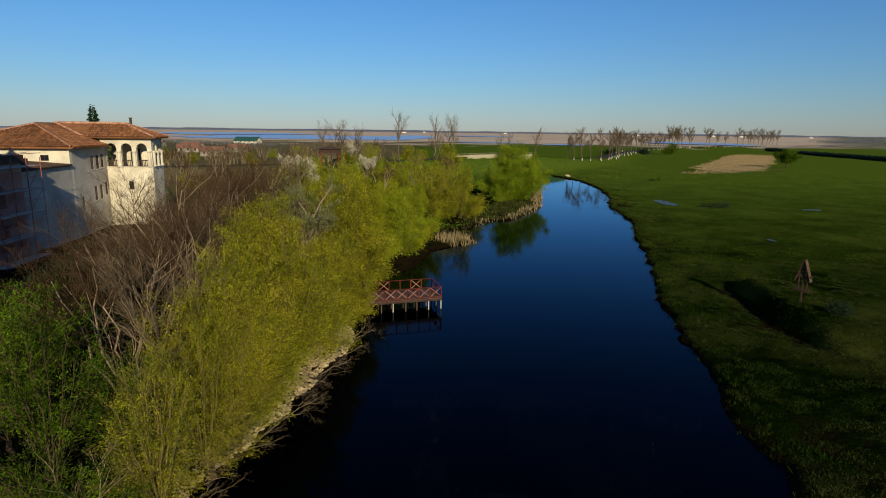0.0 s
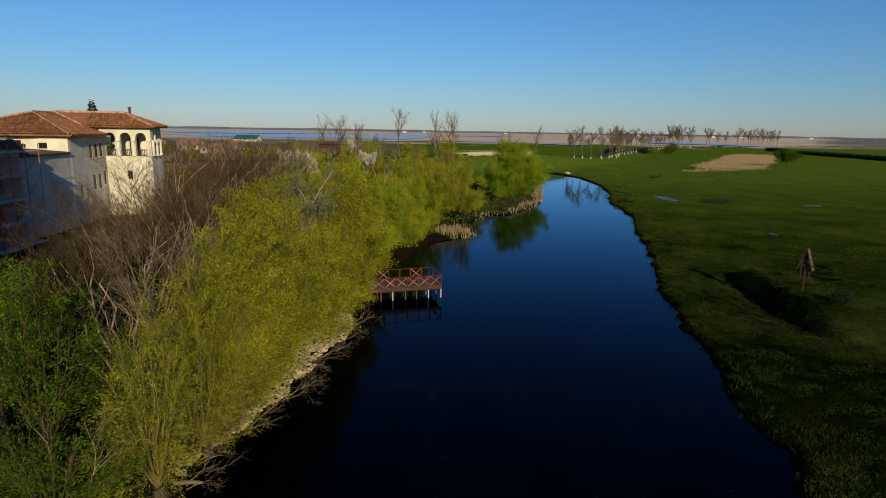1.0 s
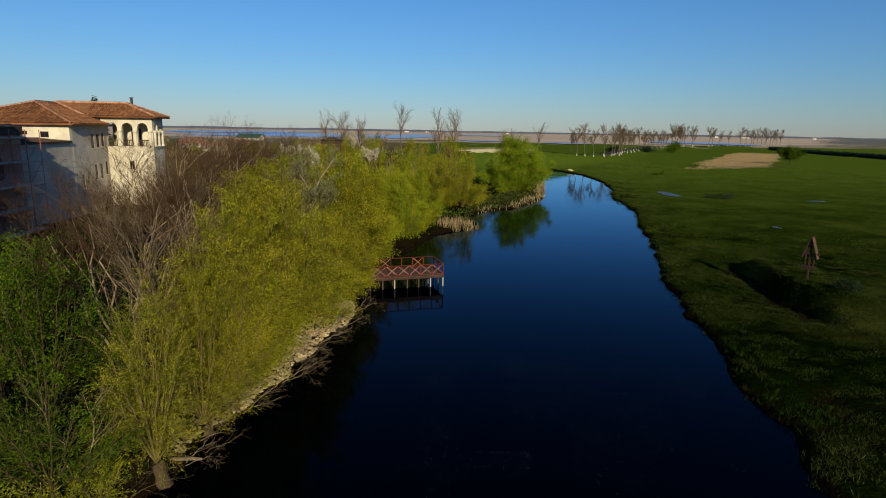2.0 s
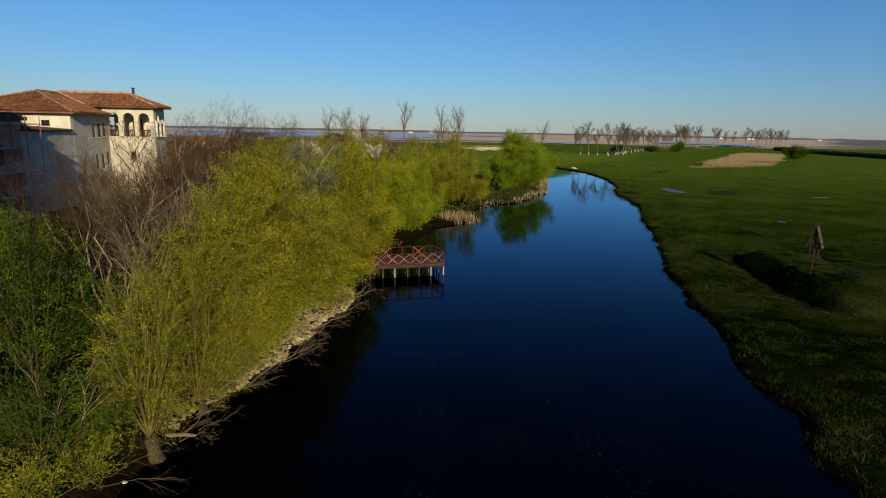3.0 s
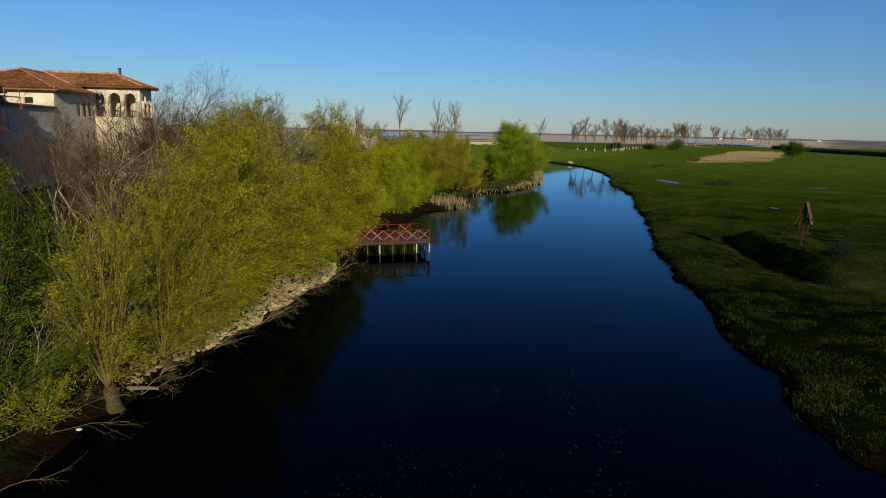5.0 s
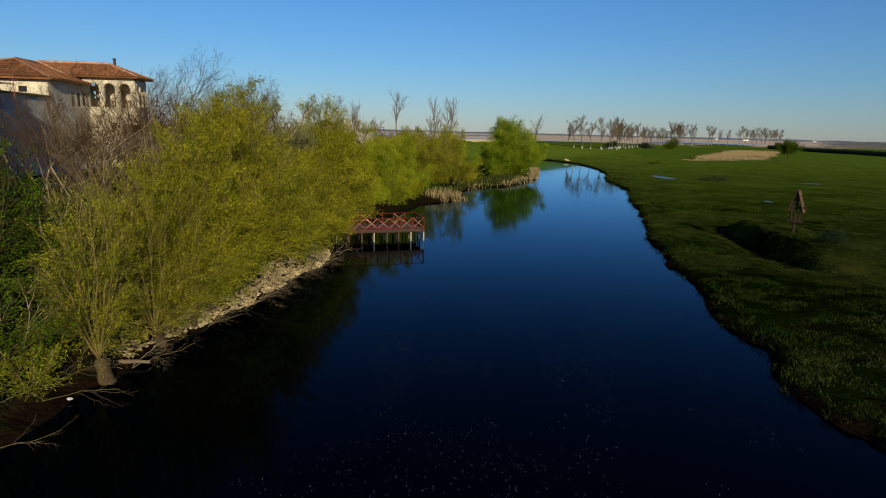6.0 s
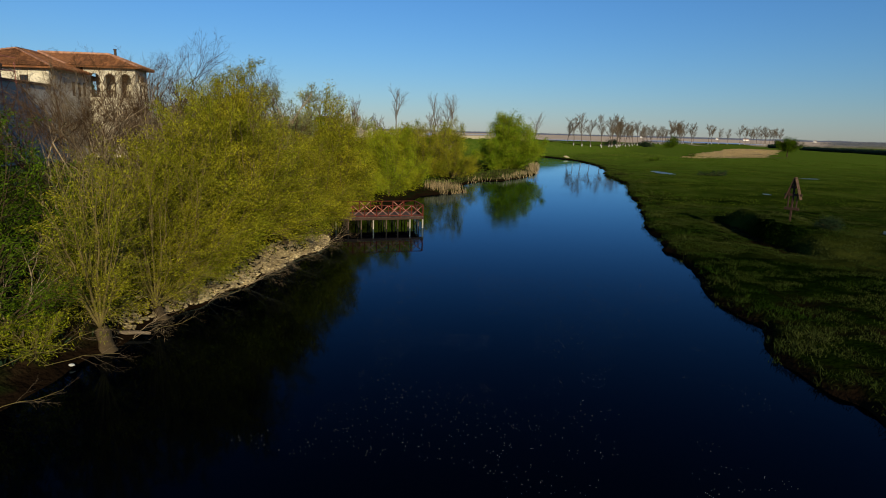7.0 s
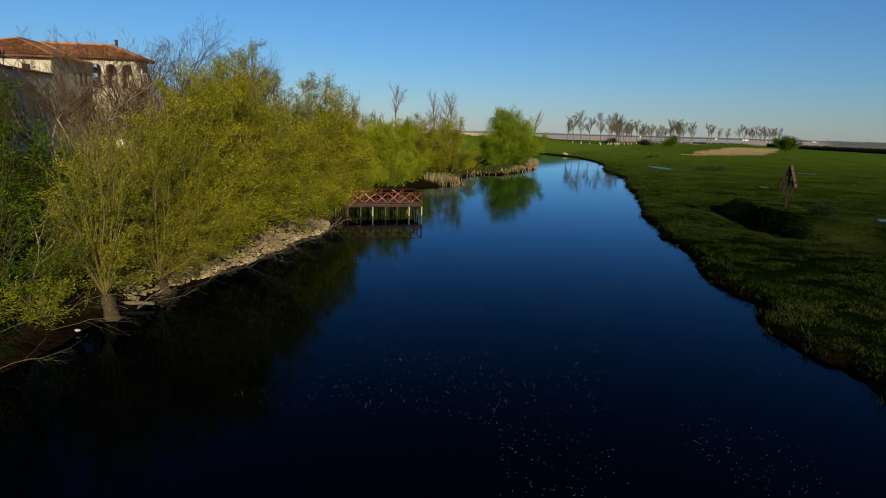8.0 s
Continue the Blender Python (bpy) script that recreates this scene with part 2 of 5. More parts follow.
def water_material(body, tint, rough, ior, wave, deep, power=1.0):
    """A dark body under a gloss that grows towards grazing angles."""
    m = bpy.data.materials.new("water")
    m.use_nodes = True
    n, l = m.node_tree.nodes, m.node_tree.links
    n.remove(n["Principled BSDF"])
    under_, gloss, mix, edge = n.new("ShaderNodeBsdfDiffuse"), n.new("ShaderNodeBsdfGlossy"), n.new("ShaderNodeMixShader"), n.new("ShaderNodeFresnel")
    under_.inputs["Color"].default_value, gloss.inputs["Color"].default_value = (*body, 1), (*tint, 1)
    edge.inputs["IOR"].default_value = ior
    k, slow, bump, geo = n.new("ShaderNodeTexNoise"), n.new("ShaderNodeTexNoise"), n.new("ShaderNodeBump"), n.new("ShaderNodeNewGeometry")
    k.inputs["Scale"].default_value, k.inputs["Detail"].default_value = 1.3, 3
    slow.inputs["Scale"].default_value, slow.inputs["Detail"].default_value = 0.11, 3
    stain = n.new("ShaderNodeMapRange")  # smooth and faintly ruffled stretches
    stain.inputs[1].default_value, stain.inputs[2].default_value, stain.inputs[3].default_value, stain.inputs[4].default_value = 0.4, 0.65, rough, rough + 0.05
    add = n.new("ShaderNodeMath")
    add.operation = "MULTIPLY"
    for node in (k, slow):
        l.new(geo.outputs["Position"], node.inputs["Vector"])
    l.new(slow.outputs[0], stain.inputs[0])
    l.new(stain.outputs[0], gloss.inputs["Roughness"])
    l.new(k.outputs[0], add.inputs[0])
    l.new(slow.outputs[0], add.inputs[1])
    bump.inputs["Strength"].default_value, bump.inputs["Distance"].default_value = wave, deep
    l.new(add.outputs[0], bump.inputs["Height"])
    for node in (gloss, edge):
        l.new(bump.outputs[0], node.inputs["Normal"])
    steep, gain = n.new("ShaderNodeMath"), n.new("ShaderNodeMath")
    steep.operation, gain.operation, gain.use_clamp = "POWER", "MULTIPLY", True
    steep.inputs[1].default_value, gain.inputs[1].default_value = power, power
    l.new(edge.outputs[0], steep.inputs[0])
    l.new(steep.outputs[0], gain.inputs[0])
    l.new(gain.outputs[0], mix.inputs[0])
    l.new(under_.outputs[0], mix.inputs[1])
    l.new(gloss.outputs[0], mix.inputs[2])
    l.new(mix.outputs[0], n["Material Output"].inputs[0])
    return m


M["ground"] = ground_material()
M["water"] = water_material((0.0, 0.0001, 0.0008), (0.53, 0.75, 1.0), 0.04, 1.355, 0.06, 0.05, 1.85)
M["lake"] = water_material((0.30, 0.34, 0.385), (0.85, 0.88, 0.92), 0.3, 1.08, 0.6, 0.4)
M["puddle"] = water_material((0.035, 0.045, 0.025), (0.6, 0.66, 0.6), 0.4, 1.1, 0.1, 0.05)

# ==== mesh tools ====
rng = np.random.default_rng(7)


def mesh_of(name, verts, faces, material, smooth=False):
    """verts: n x 3; faces: array n x k, or a list of such arrays."""
    me = bpy.data.meshes.new(name)
    groups = [np.asarray(f) for f in (faces if isinstance(faces, list) else [faces]) if len(f)]
    verts = np.asarray(verts, float)
    me.vertices.add(len(verts))
    me.vertices.foreach_set("co", verts.ravel())
    loops = np.concatenate([f.ravel() for f in groups])
    sizes = np.concatenate([np.full(len(f), f.shape[1]) for f in groups])
    me.loops.add(len(loops))
    me.loops.foreach_set("vertex_index", loops.astype(np.int32))
    me.polygons.add(len(sizes))
    me.polygons.foreach_set("loop_start", (np.cumsum(sizes) - sizes).astype(np.int32))
    me.polygons.foreach_set("loop_total", sizes.astype(np.int32))
    me.polygons.foreach_set("use_smooth", np.full(len(sizes), smooth))
    me.update(calc_edges=True)
    me.validate()
    me.materials.append(material)
    return me


def thing(name, label, category, at=(0, 0, 0), rz=0.0, group="", kind=""):
    ob = new(name)
    ob.matrix_world = pose(*at, 0, 0, rz)
    return tagged(ob, label, category, group, kind)


def under(ob, parent):
    ob.parent = parent
    return ob


def part(name, bm, material, parent, label=""):
    """A bmesh as one mesh object under a thing or a part."""
    me = bpy.data.meshes.new(name)
    bm.to_mesh(me)
    bm.free()
    me.materials.append(material)
    ob = under(new(name, me), parent)
    return tagged(ob, label)


def part_me(name, me, parent, label=""):
    return tagged(under(new(name, me), parent), label)


def box(bm, x0, x1, y0, y1, z0, z1, m=None, bevel=0.0):
    """A box, with its edges bevelled, moved by the pose m."""
    got = bmesh.ops.create_cube(bm, size=1.0, matrix=Matrix.LocRotScale(((x0 + x1) / 2, (y0 + y1) / 2, (z0 + z1) / 2), None, (x1 - x0, y1 - y0, z1 - z0)))
    vs = got["verts"]
    if bevel:
        es = list({e for v in vs for e in v.link_edges})
        vs = bmesh.ops.bevel(bm, geom=es, offset=bevel, segments=1, affect="EDGES")["verts"]
        vs = list({v for f in bm.faces for v in f.verts if v in set(vs)})
    if m is not None:
        bmesh.ops.transform(bm, matrix=m, verts=vs)
    return vs


def beam(bm, a, b, w, h=None, bevel=0.0):
    """A squared timber from a to b."""
    a, b = Vector(a), Vector(b)
    h = h or w
    d = b - a
    m = Matrix.Translation((a + b) / 2) @ d.to_track_quat("X", "Z").to_matrix().to_4x4()
    box(bm, -d.length / 2, d.length / 2, -w / 2, w / 2, -h / 2, h / 2, m, bevel)


def tubes(lines, sides=5):
    """lines: list of (points n x 3, radii n). One mesh of tubes, as vertices and quads."""
    vs, fs, base = [], [], 0
    ang = np.arange(sides) * 2 * np.pi / sides
    for p, r in lines:
        p, r = np.asarray(p, float), np.asarray(r, float)
        d = np.gradient(p, axis=0)
        d /= np.linalg.norm(d, axis=1)[:, None] + 1e-9
        ref = np.where(np.abs(d[:, 2:3]) > 0.9, [[1.0, 0, 0]], [[0, 0, 1.0]])
        u = np.cross(d, ref)
        u /= np.linalg.norm(u, axis=1)[:, None] + 1e-9
        w = np.cross(d, u)
        ring = p[:, None] + r[:, None, None] * (np.cos(ang)[None, :, None] * u[:, None] + np.sin(ang)[None, :, None] * w[:, None])
        n = len(p)
        vs.append(ring.reshape(-1, 3))
        i = np.arange(n - 1)[:, None] * sides
        k = np.arange(sides)[None]
        k2 = (k + 1) % sides
        fs.append(base + np.stack([i + k, i + k2, i + sides + k2, i + sides + k], -1).reshape(-1, 4))
        base += n * sides
    return np.concatenate(vs), np.concatenate(fs)


def blades(at, along, length, width, seed=0, face=None):
    """Narrow leaves as folded kite quads at the points, pointing along the given ways."""
    r = np.random.default_rng(seed)
    n = len(at)
    along = along / (np.linalg.norm(along, axis=1)[:, None] + 1e-9)
    side = np.cross(along, r.normal(size=(n, 3)) * (1.0 if face is None else 0.45) + (0 if face is None else face))
    side /= np.linalg.norm(side, axis=1)[:, None] + 1e-9
    length, width = np.broadcast_to(length, n)[:, None], np.broadcast_to(width, n)[:, None]
    v = np.stack([at, at + along * length * 0.45 + side * width / 2, at + along * length, at + along * length * 0.45 - side * width / 2], 1)
    return v.reshape(-1, 3), np.arange(4 * n).reshape(-1, 4)


def arc(start, way, length, bend, n=6, wob=0.04, r=rng):
    """A limb: n points from start along way, bending by the vector bend, with some wobble."""
    t = np.linspace(0, 1, n)[:, None]
    way = np.asarray(way, float) / np.linalg.norm(way)
    p = np.asarray(start, float) + way * length * t + np.asarray(bend, float) * t**2
    p[1:] += r.normal(size=(n - 1, 3)) * wob * length * t[1:] ** 0.5
    return p


def cone_way(axis, spread, r):
    v = np.asarray(axis, float) / np.linalg.norm(axis) + r.normal(size=3) * spread
    return v / np.linalg.norm(v)

# ==== the ground, the river and the distance ====
LEFT = [(-80, -12), (0, -11), (14.6, -10.2), (19.3, -9.9), (23.2, -9.5), (25, -8.8), (29, -8.0), (35.7, -7.0), (41, -6.2), (42.6, -6.6), (44, -8.5), (48, -9), (54, -7.5), (60, -5),
        (66, -3), (72, -1.6), (76, 1.5), (78.5, 3.7), (81, 3.6), (86, 3), (92, 4.2), (96, 6.6), (98.5, 10.5), (106, 14.5), (116, 17.9), (135, 21), (152, 23.4), (177, 26.5), (211, 21), (270, 14)]
RIGHT = [(-80, 14), (0, 14.3), (14.8, 14.4), (19, 14.7), (24, 15), (29, 16), (33, 16.6), (37, 17.2), (43, 17.9), (46, 18.1), (52, 19.4), (58, 21), (66, 23), (77, 25.8), (91, 29), (105, 31.5),
         (117, 32.3), (127, 34.5), (140, 37.5), (156, 39.7), (176, 40), (187, 38), (211, 33), (270, 27)]
ROAD = [(-75, 146, 5.0), (-30, 168, 5.4), (2, 196, 6.0), (28, 226, 6.0), (48, 246, 4.2), (65, 264, 3.3), (92, 334, 3.0), (136, 430, 3.0), (216, 549, 3.0), (340, 640, 3.0), (700, 800, 2.5)]


def smooth(v):
    v = np.clip(v, 0, 1)
    return v * v * (3 - 2 * v)


def ripple(x, y, size, seed):
    """Value noise between 0 and 1 on a lattice of that size."""
    u, v = np.asarray(x, float) / size, np.asarray(y, float) / size
    i, j = np.floor(u), np.floor(v)
    fu, fv = smooth(u - i), smooth(v - j)

    def at(a, b):
        h = np.sin(a * 127.1 + b * 311.7 + seed * 74.7) * 43758.5453
        return h - np.floor(h)

    return (at(i, j) * (1 - fu) + at(i + 1, j) * fu) * (1 - fv) + (at(i, j + 1) * (1 - fu) + at(i + 1, j + 1) * fu) * fv


def left_bank(y):
    return np.interp(y, *zip(*LEFT)) + (ripple(y, y * 0, 1.7, 3) - 0.5) * 0.6


def right_bank(y):
    return np.interp(y, *zip(*RIGHT)) + (ripple(y, y * 0, 1.3, 5) - 0.5) * 0.9 + (ripple(y, y * 0, 4.1, 6) - 0.5) * 0.9


def road_at(x, y):
    """Distance from the road's middle, and the road's height there."""
    best, high = np.full(np.shape(x), 1e9), np.zeros(np.shape(x))
    for (x0, y0, z0), (x1, y1, z1) in zip(ROAD, ROAD[1:]):
        dx, dy = x1 - x0, y1 - y0
        t = np.clip(((x - x0) * dx + (y - y0) * dy) / (dx * dx + dy * dy), 0, 1)
        d = np.hypot(x - x0 - t * dx, y - y0 - t * dy)
        high = np.where(d < best, z0 + t * (z1 - z0), high)
        best = np.minimum(best, d)
    return best, high


def height(x, y):
    x, y = np.asarray(x, float), np.asarray(y, float)
    dl, dr = left_bank(y) - x, x - right_bank(y)
    shut = (y - 262) * 0.5
    d = np.maximum(np.maximum(dl, dr), shut)
    rough = (ripple(x, y, 2.3, 1) - 0.5) * 0.22 + (ripple(x, y, 0.95, 2) - 0.5) * 0.2 + (ripple(x, y, 11, 4) - 0.5) * 0.3
    # the meadow, with a scarped mound that carries the wayside cross
    right = 0.42 * smooth(d / 0.45) + 0.5 * smooth(d / 28) + 0.5 * smooth(d / 200) + rough * smooth(d / 2)
    xc = 27.9 + (y - 46) * 0.13 + (ripple(y, y * 0, 5, 8) - 0.5) * 1.0
    crest = 1.05 * smooth((y - 36) / 6) * smooth((57 - y) / 4)
    right = right + crest * np.where(x < xc, smooth((x - xc + 1.3) / 1.1), np.exp(-(((x - xc) / 5.0) ** 2))) - 0.55 * smooth(crest) * smooth((xc - x - 0.9) / 0.5) * np.exp(-((np.maximum(xc - x - 1.3, 0) / 2.2) ** 2))
    # the wooded bank
    steep = 1.5 * smooth(d / 3.4) + 1.0 * smooth((d - 3) / 9) + 1.9 * smooth((d - 12) / 10)
    low = 0.3 * smooth(d / 0.6) + 0.8 * smooth(d / 12) + 1.5 * smooth((d - 8) / 30)
    marsh = smooth((y - 76) / 8) * smooth((x + 6) / 8) * smooth((170 - y) / 30)
    near = smooth((52 - y) / 10)
    left = near * (0.05 + steep) + (1 - near) * (low * (1 - marsh) + 0.28 * smooth(d / 0.6) * marsh)
    left = left + smooth((-26 - x) / 6) * smooth((90 - y) / 20) * (4.2 - left) + rough * smooth(d / 2)
    land = np.where(dl > dr, left, right)
    land = np.where(y > 262, 1.0 + rough, land) * 1.0
    far = smooth((y - 240) / 60)
    land = land * (1 - far) + far * (1.15 + rough * 0.8)
    bed = -np.minimum(1.4, -d * 0.7) - 0.05
    z = np.where(d > 0, land, bed)
    rd, rz = road_at(x, y)
    bank = rz - 0.08 - np.maximum(0, rd - 4.0) * 0.42
    return np.where((d > -1.5) & (bank > z), bank, z)


def spread_axis(lo, a, b, step, hi, grow):
    mid = list(np.arange(a, b, step))
    up, s = [], step
    while (up[-1] if up else mid[-1]) < hi:
        s *= grow
        up.append((up[-1] if up else mid[-1]) + s)
    down, s = [], step
    while (down[-1] if down else mid[0]) > lo:
        s *= grow
        down.append((down[-1] if down else mid[0]) - s)
    return np.array(down[::-1] + mid + up)


gx, gy = spread_axis(-4300, -13, 33, 0.45, 4300, 1.065), spread_axis(-400, 11, 58, 0.5, 4800, 1.034)
X, Y = np.meshgrid(gx, gy)
nx, ny = len(gx), len(gy)
corner = (np.arange(ny - 1)[:, None] * nx + np.arange(nx - 1)[None]).reshape(-1)
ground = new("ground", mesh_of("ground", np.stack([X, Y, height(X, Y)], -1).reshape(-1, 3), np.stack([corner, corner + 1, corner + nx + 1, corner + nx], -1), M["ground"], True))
tagged(ground, "green river meadow with muddy banks and dry reed plain beyond", "ground", kind="structure")

water = new("water", mesh_of("water", [(-40, -300, 0), (70, -300, 0), (70, 285, 0), (-40, 285, 0)], np.array([[0, 1, 2, 3]]), M["water"]))
tagged(water, "calm dark blue river water with mirror-like reflections", "river", kind="structure")


def pool(name, cx, cy, rx, ry, z, seed, label, kind="structure", parent=None):
    """A sheet of standing water with an uneven shore."""
    a = np.linspace(0, 2 * np.pi, 48, endpoint=False)
    k = 0.72 + 0.5 * ripple(np.cos(a) * 3 + seed * 9, np.sin(a) * 3, 1.0, seed)
    v = np.stack([cx + rx * k * np.cos(a), cy + ry * k * np.sin(a), np.full(48, z)], -1)
    v = np.concatenate([v, [(cx, cy, z)]])
    f = np.array([(i, (i + 1) % 48, 48) for i in range(48)])
    return tagged(new(name, mesh_of(name, v, f, M["lake" if rx > 20 else "puddle"])), label, "lake" if rx > 20 else "puddle", kind=kind)


for n, (cx, cy, rx, ry) in enumerate([(-270, 1010, 190, 260), (-90, 1180, 60, 330), (-120, 830, 60, 60), (40, 705, 45, 28), (118, 620, 26, 24), (330, 800, 60, 130), (-560, 1500, 240, 300), (60, 1500, 90, 120)]):
    pool("lake", cx, cy, rx, ry, 1.55 + 0.07 * n, n + 3, "pale blue shallow lake among dry reeds")
for n, (cx, cy, rx, ry) in enumerate([(44.5, 121, 1.6, 5.0), (44, 79, 0.5, 1.0), (69, 111, 2.6, 0.7), (37.0, 45.5, 1.2, 1.4)]):
    pool("puddle", cx, cy, rx, ry, float(height(cx, cy)) + 0.07, n + 20, "shallow puddle lying in the wet meadow")

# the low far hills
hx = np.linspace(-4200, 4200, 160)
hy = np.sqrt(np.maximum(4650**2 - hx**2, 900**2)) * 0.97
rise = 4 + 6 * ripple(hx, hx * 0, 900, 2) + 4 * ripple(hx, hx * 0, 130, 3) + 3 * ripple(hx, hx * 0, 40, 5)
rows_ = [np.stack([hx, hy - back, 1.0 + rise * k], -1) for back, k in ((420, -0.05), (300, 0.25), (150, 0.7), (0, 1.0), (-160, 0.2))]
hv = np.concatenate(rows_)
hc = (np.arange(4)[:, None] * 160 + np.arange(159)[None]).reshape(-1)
tagged(new("hills", mesh_of("hills", hv, np.stack([hc, hc + 1, hc + 161, hc + 160], -1), M["hill"], True)), "low wooded hills along the horizon with the haze in their colour", "hills", kind="structure")

# ==== trees ====
def grow(start, way, length, radius, level, r, plan, out):
    """Branches into out[level]; plan: for each level (children, length share, spread, lift)."""
    n = 7 if level == 0 else 5 if level < 2 else 4 if level < 3 else 3
    kids, share, spread, lift = plan[level] if level < len(plan) else (0, 0, 0, 0)
    sway = 0.12 if level else 0.06
    p = arc(start, way, length, (r.normal() * sway * length, r.normal() * sway * length, lift * length), n, 0.03, r)
    out.setdefault(level, []).append((p, np.linspace(radius, radius * (0.35 if kids else 0.2), n)))
    for k in range(kids):
        t = 0.3 + 0.7 * (k + r.random()) / kids if level else 0.35 + 0.65 * (k + r.random()) / kids
        i = min(int(t * (n - 1)), n - 2)
        f = t * (n - 1) - i
        spot = p[i] * (1 - f) + p[i + 1] * f
        axis = p[i + 1] - p[i]
        axis /= np.linalg.norm(axis)
        turn = r.normal(size=3)
        turn -= axis * turn.dot(axis)
        turn /= np.linalg.norm(turn)
        w = axis + turn * spread * (0.6 + 0.7 * r.random())
        grow(spot, w, length * share * (0.7 + 0.5 * r.random()) * (1.15 - 0.5 * t), radius * (0.55 - 0.2 * t), level + 1, r, plan, out)


TALL = [(9, 0.55, 0.45, 0.2), (7, 0.5, 0.55, 0.15), (7, 0.55, 0.7, 0.08)]
BARE = [(9, 0.55, 0.62, 0.08), (6, 0.55, 0.65, 0.12), (5, 0.6, 0.7, 0.12), (5, 0.65, 0.75, 0.1)]


def fit_height(lines, h):
    top = max(p[:, 2].max() for some in lines.values() for p, _ in some)
    for some in lines.values():
        for p, _ in some:
            p *= h / top


def bare_tree(at, h, seed, label, stems=1, twig="twig", plan=BARE, lean=0.25, thick=0.022, name="bare_tree", leaves=None, sink=0.15, fine=0.011, bark="bark"):
    r = np.random.default_rng(seed)
    tree = thing(name, label, "tree", (at[0], at[1], float(height(at[0], at[1])) - sink if len(at) < 3 else at[2]))
    lines = {}
    for s in range(stems):
        a = 2 * np.pi * (s + r.random()) / stems
        w = (np.cos(a) * lean * (stems > 1), np.sin(a) * lean * (stems > 1), 1)
        grow((np.cos(a) * 0.15 * (stems > 1), np.sin(a) * 0.15 * (stems > 1), 0), w, h * 0.72, h * thick, 0, r, plan, lines)
    fit_height(lines, h)
    part_me("trunk", mesh_of("trunk", *tubes(lines[0], 7), M[bark], True), tree)
    for line in lines[1][:12]:
        part_me("limb", mesh_of("limb", *tubes([line], 5), M[bark], True), tree)
    last = max(lines)
    if last > 3:
        tagged(part_me("branches", mesh_of("branches", *tubes(lines[1][12:] + lines[2], 3), M[twig], True), tree), kind="stuff")
        lines[1], lines[2] = lines[1][:12], []
    rest = lines[1][12:] + [x for k in lines if 1 < k < last for x in lines[k]]
    tv, tf = tubes(rest, 3) if rest else (np.zeros((0, 3)), np.zeros((0, 4), int))
    ends = np.array([(p[0], p[-1]) for p, _ in lines[last]])
    bv, bf_ = blades(ends[:, 0], ends[:, 1] - ends[:, 0], np.linalg.norm(ends[:, 1] - ends[:, 0], axis=1), np.array([max(fine, 1.8 * w[0]) for _, w in lines[last]]), seed)
    tagged(part_me("twigs", mesh_of("twigs", np.concatenate([tv, bv]), np.concatenate([tf, bf_ + len(tv)]), M[twig]), tree), kind="stuff")
    if leaves:
        key, count, size = leaves
        tips = [p for p, _ in lines[max(lines)]]
        at_ = np.array([tips[i][-1] * f + tips[i][0] * (1 - f) for i, f in zip(r.integers(0, len(tips), count), r.random(count))]) + r.normal(size=(count, 3)) * 0.08
        part_me("crown", mesh_of("crown", *blades(at_, r.normal(size=(count, 3)) + (0, 0, 0.3), size * (0.6 + 0.8 * r.random(count)), size * 0.4, seed), M[key]), tree)
    return tree


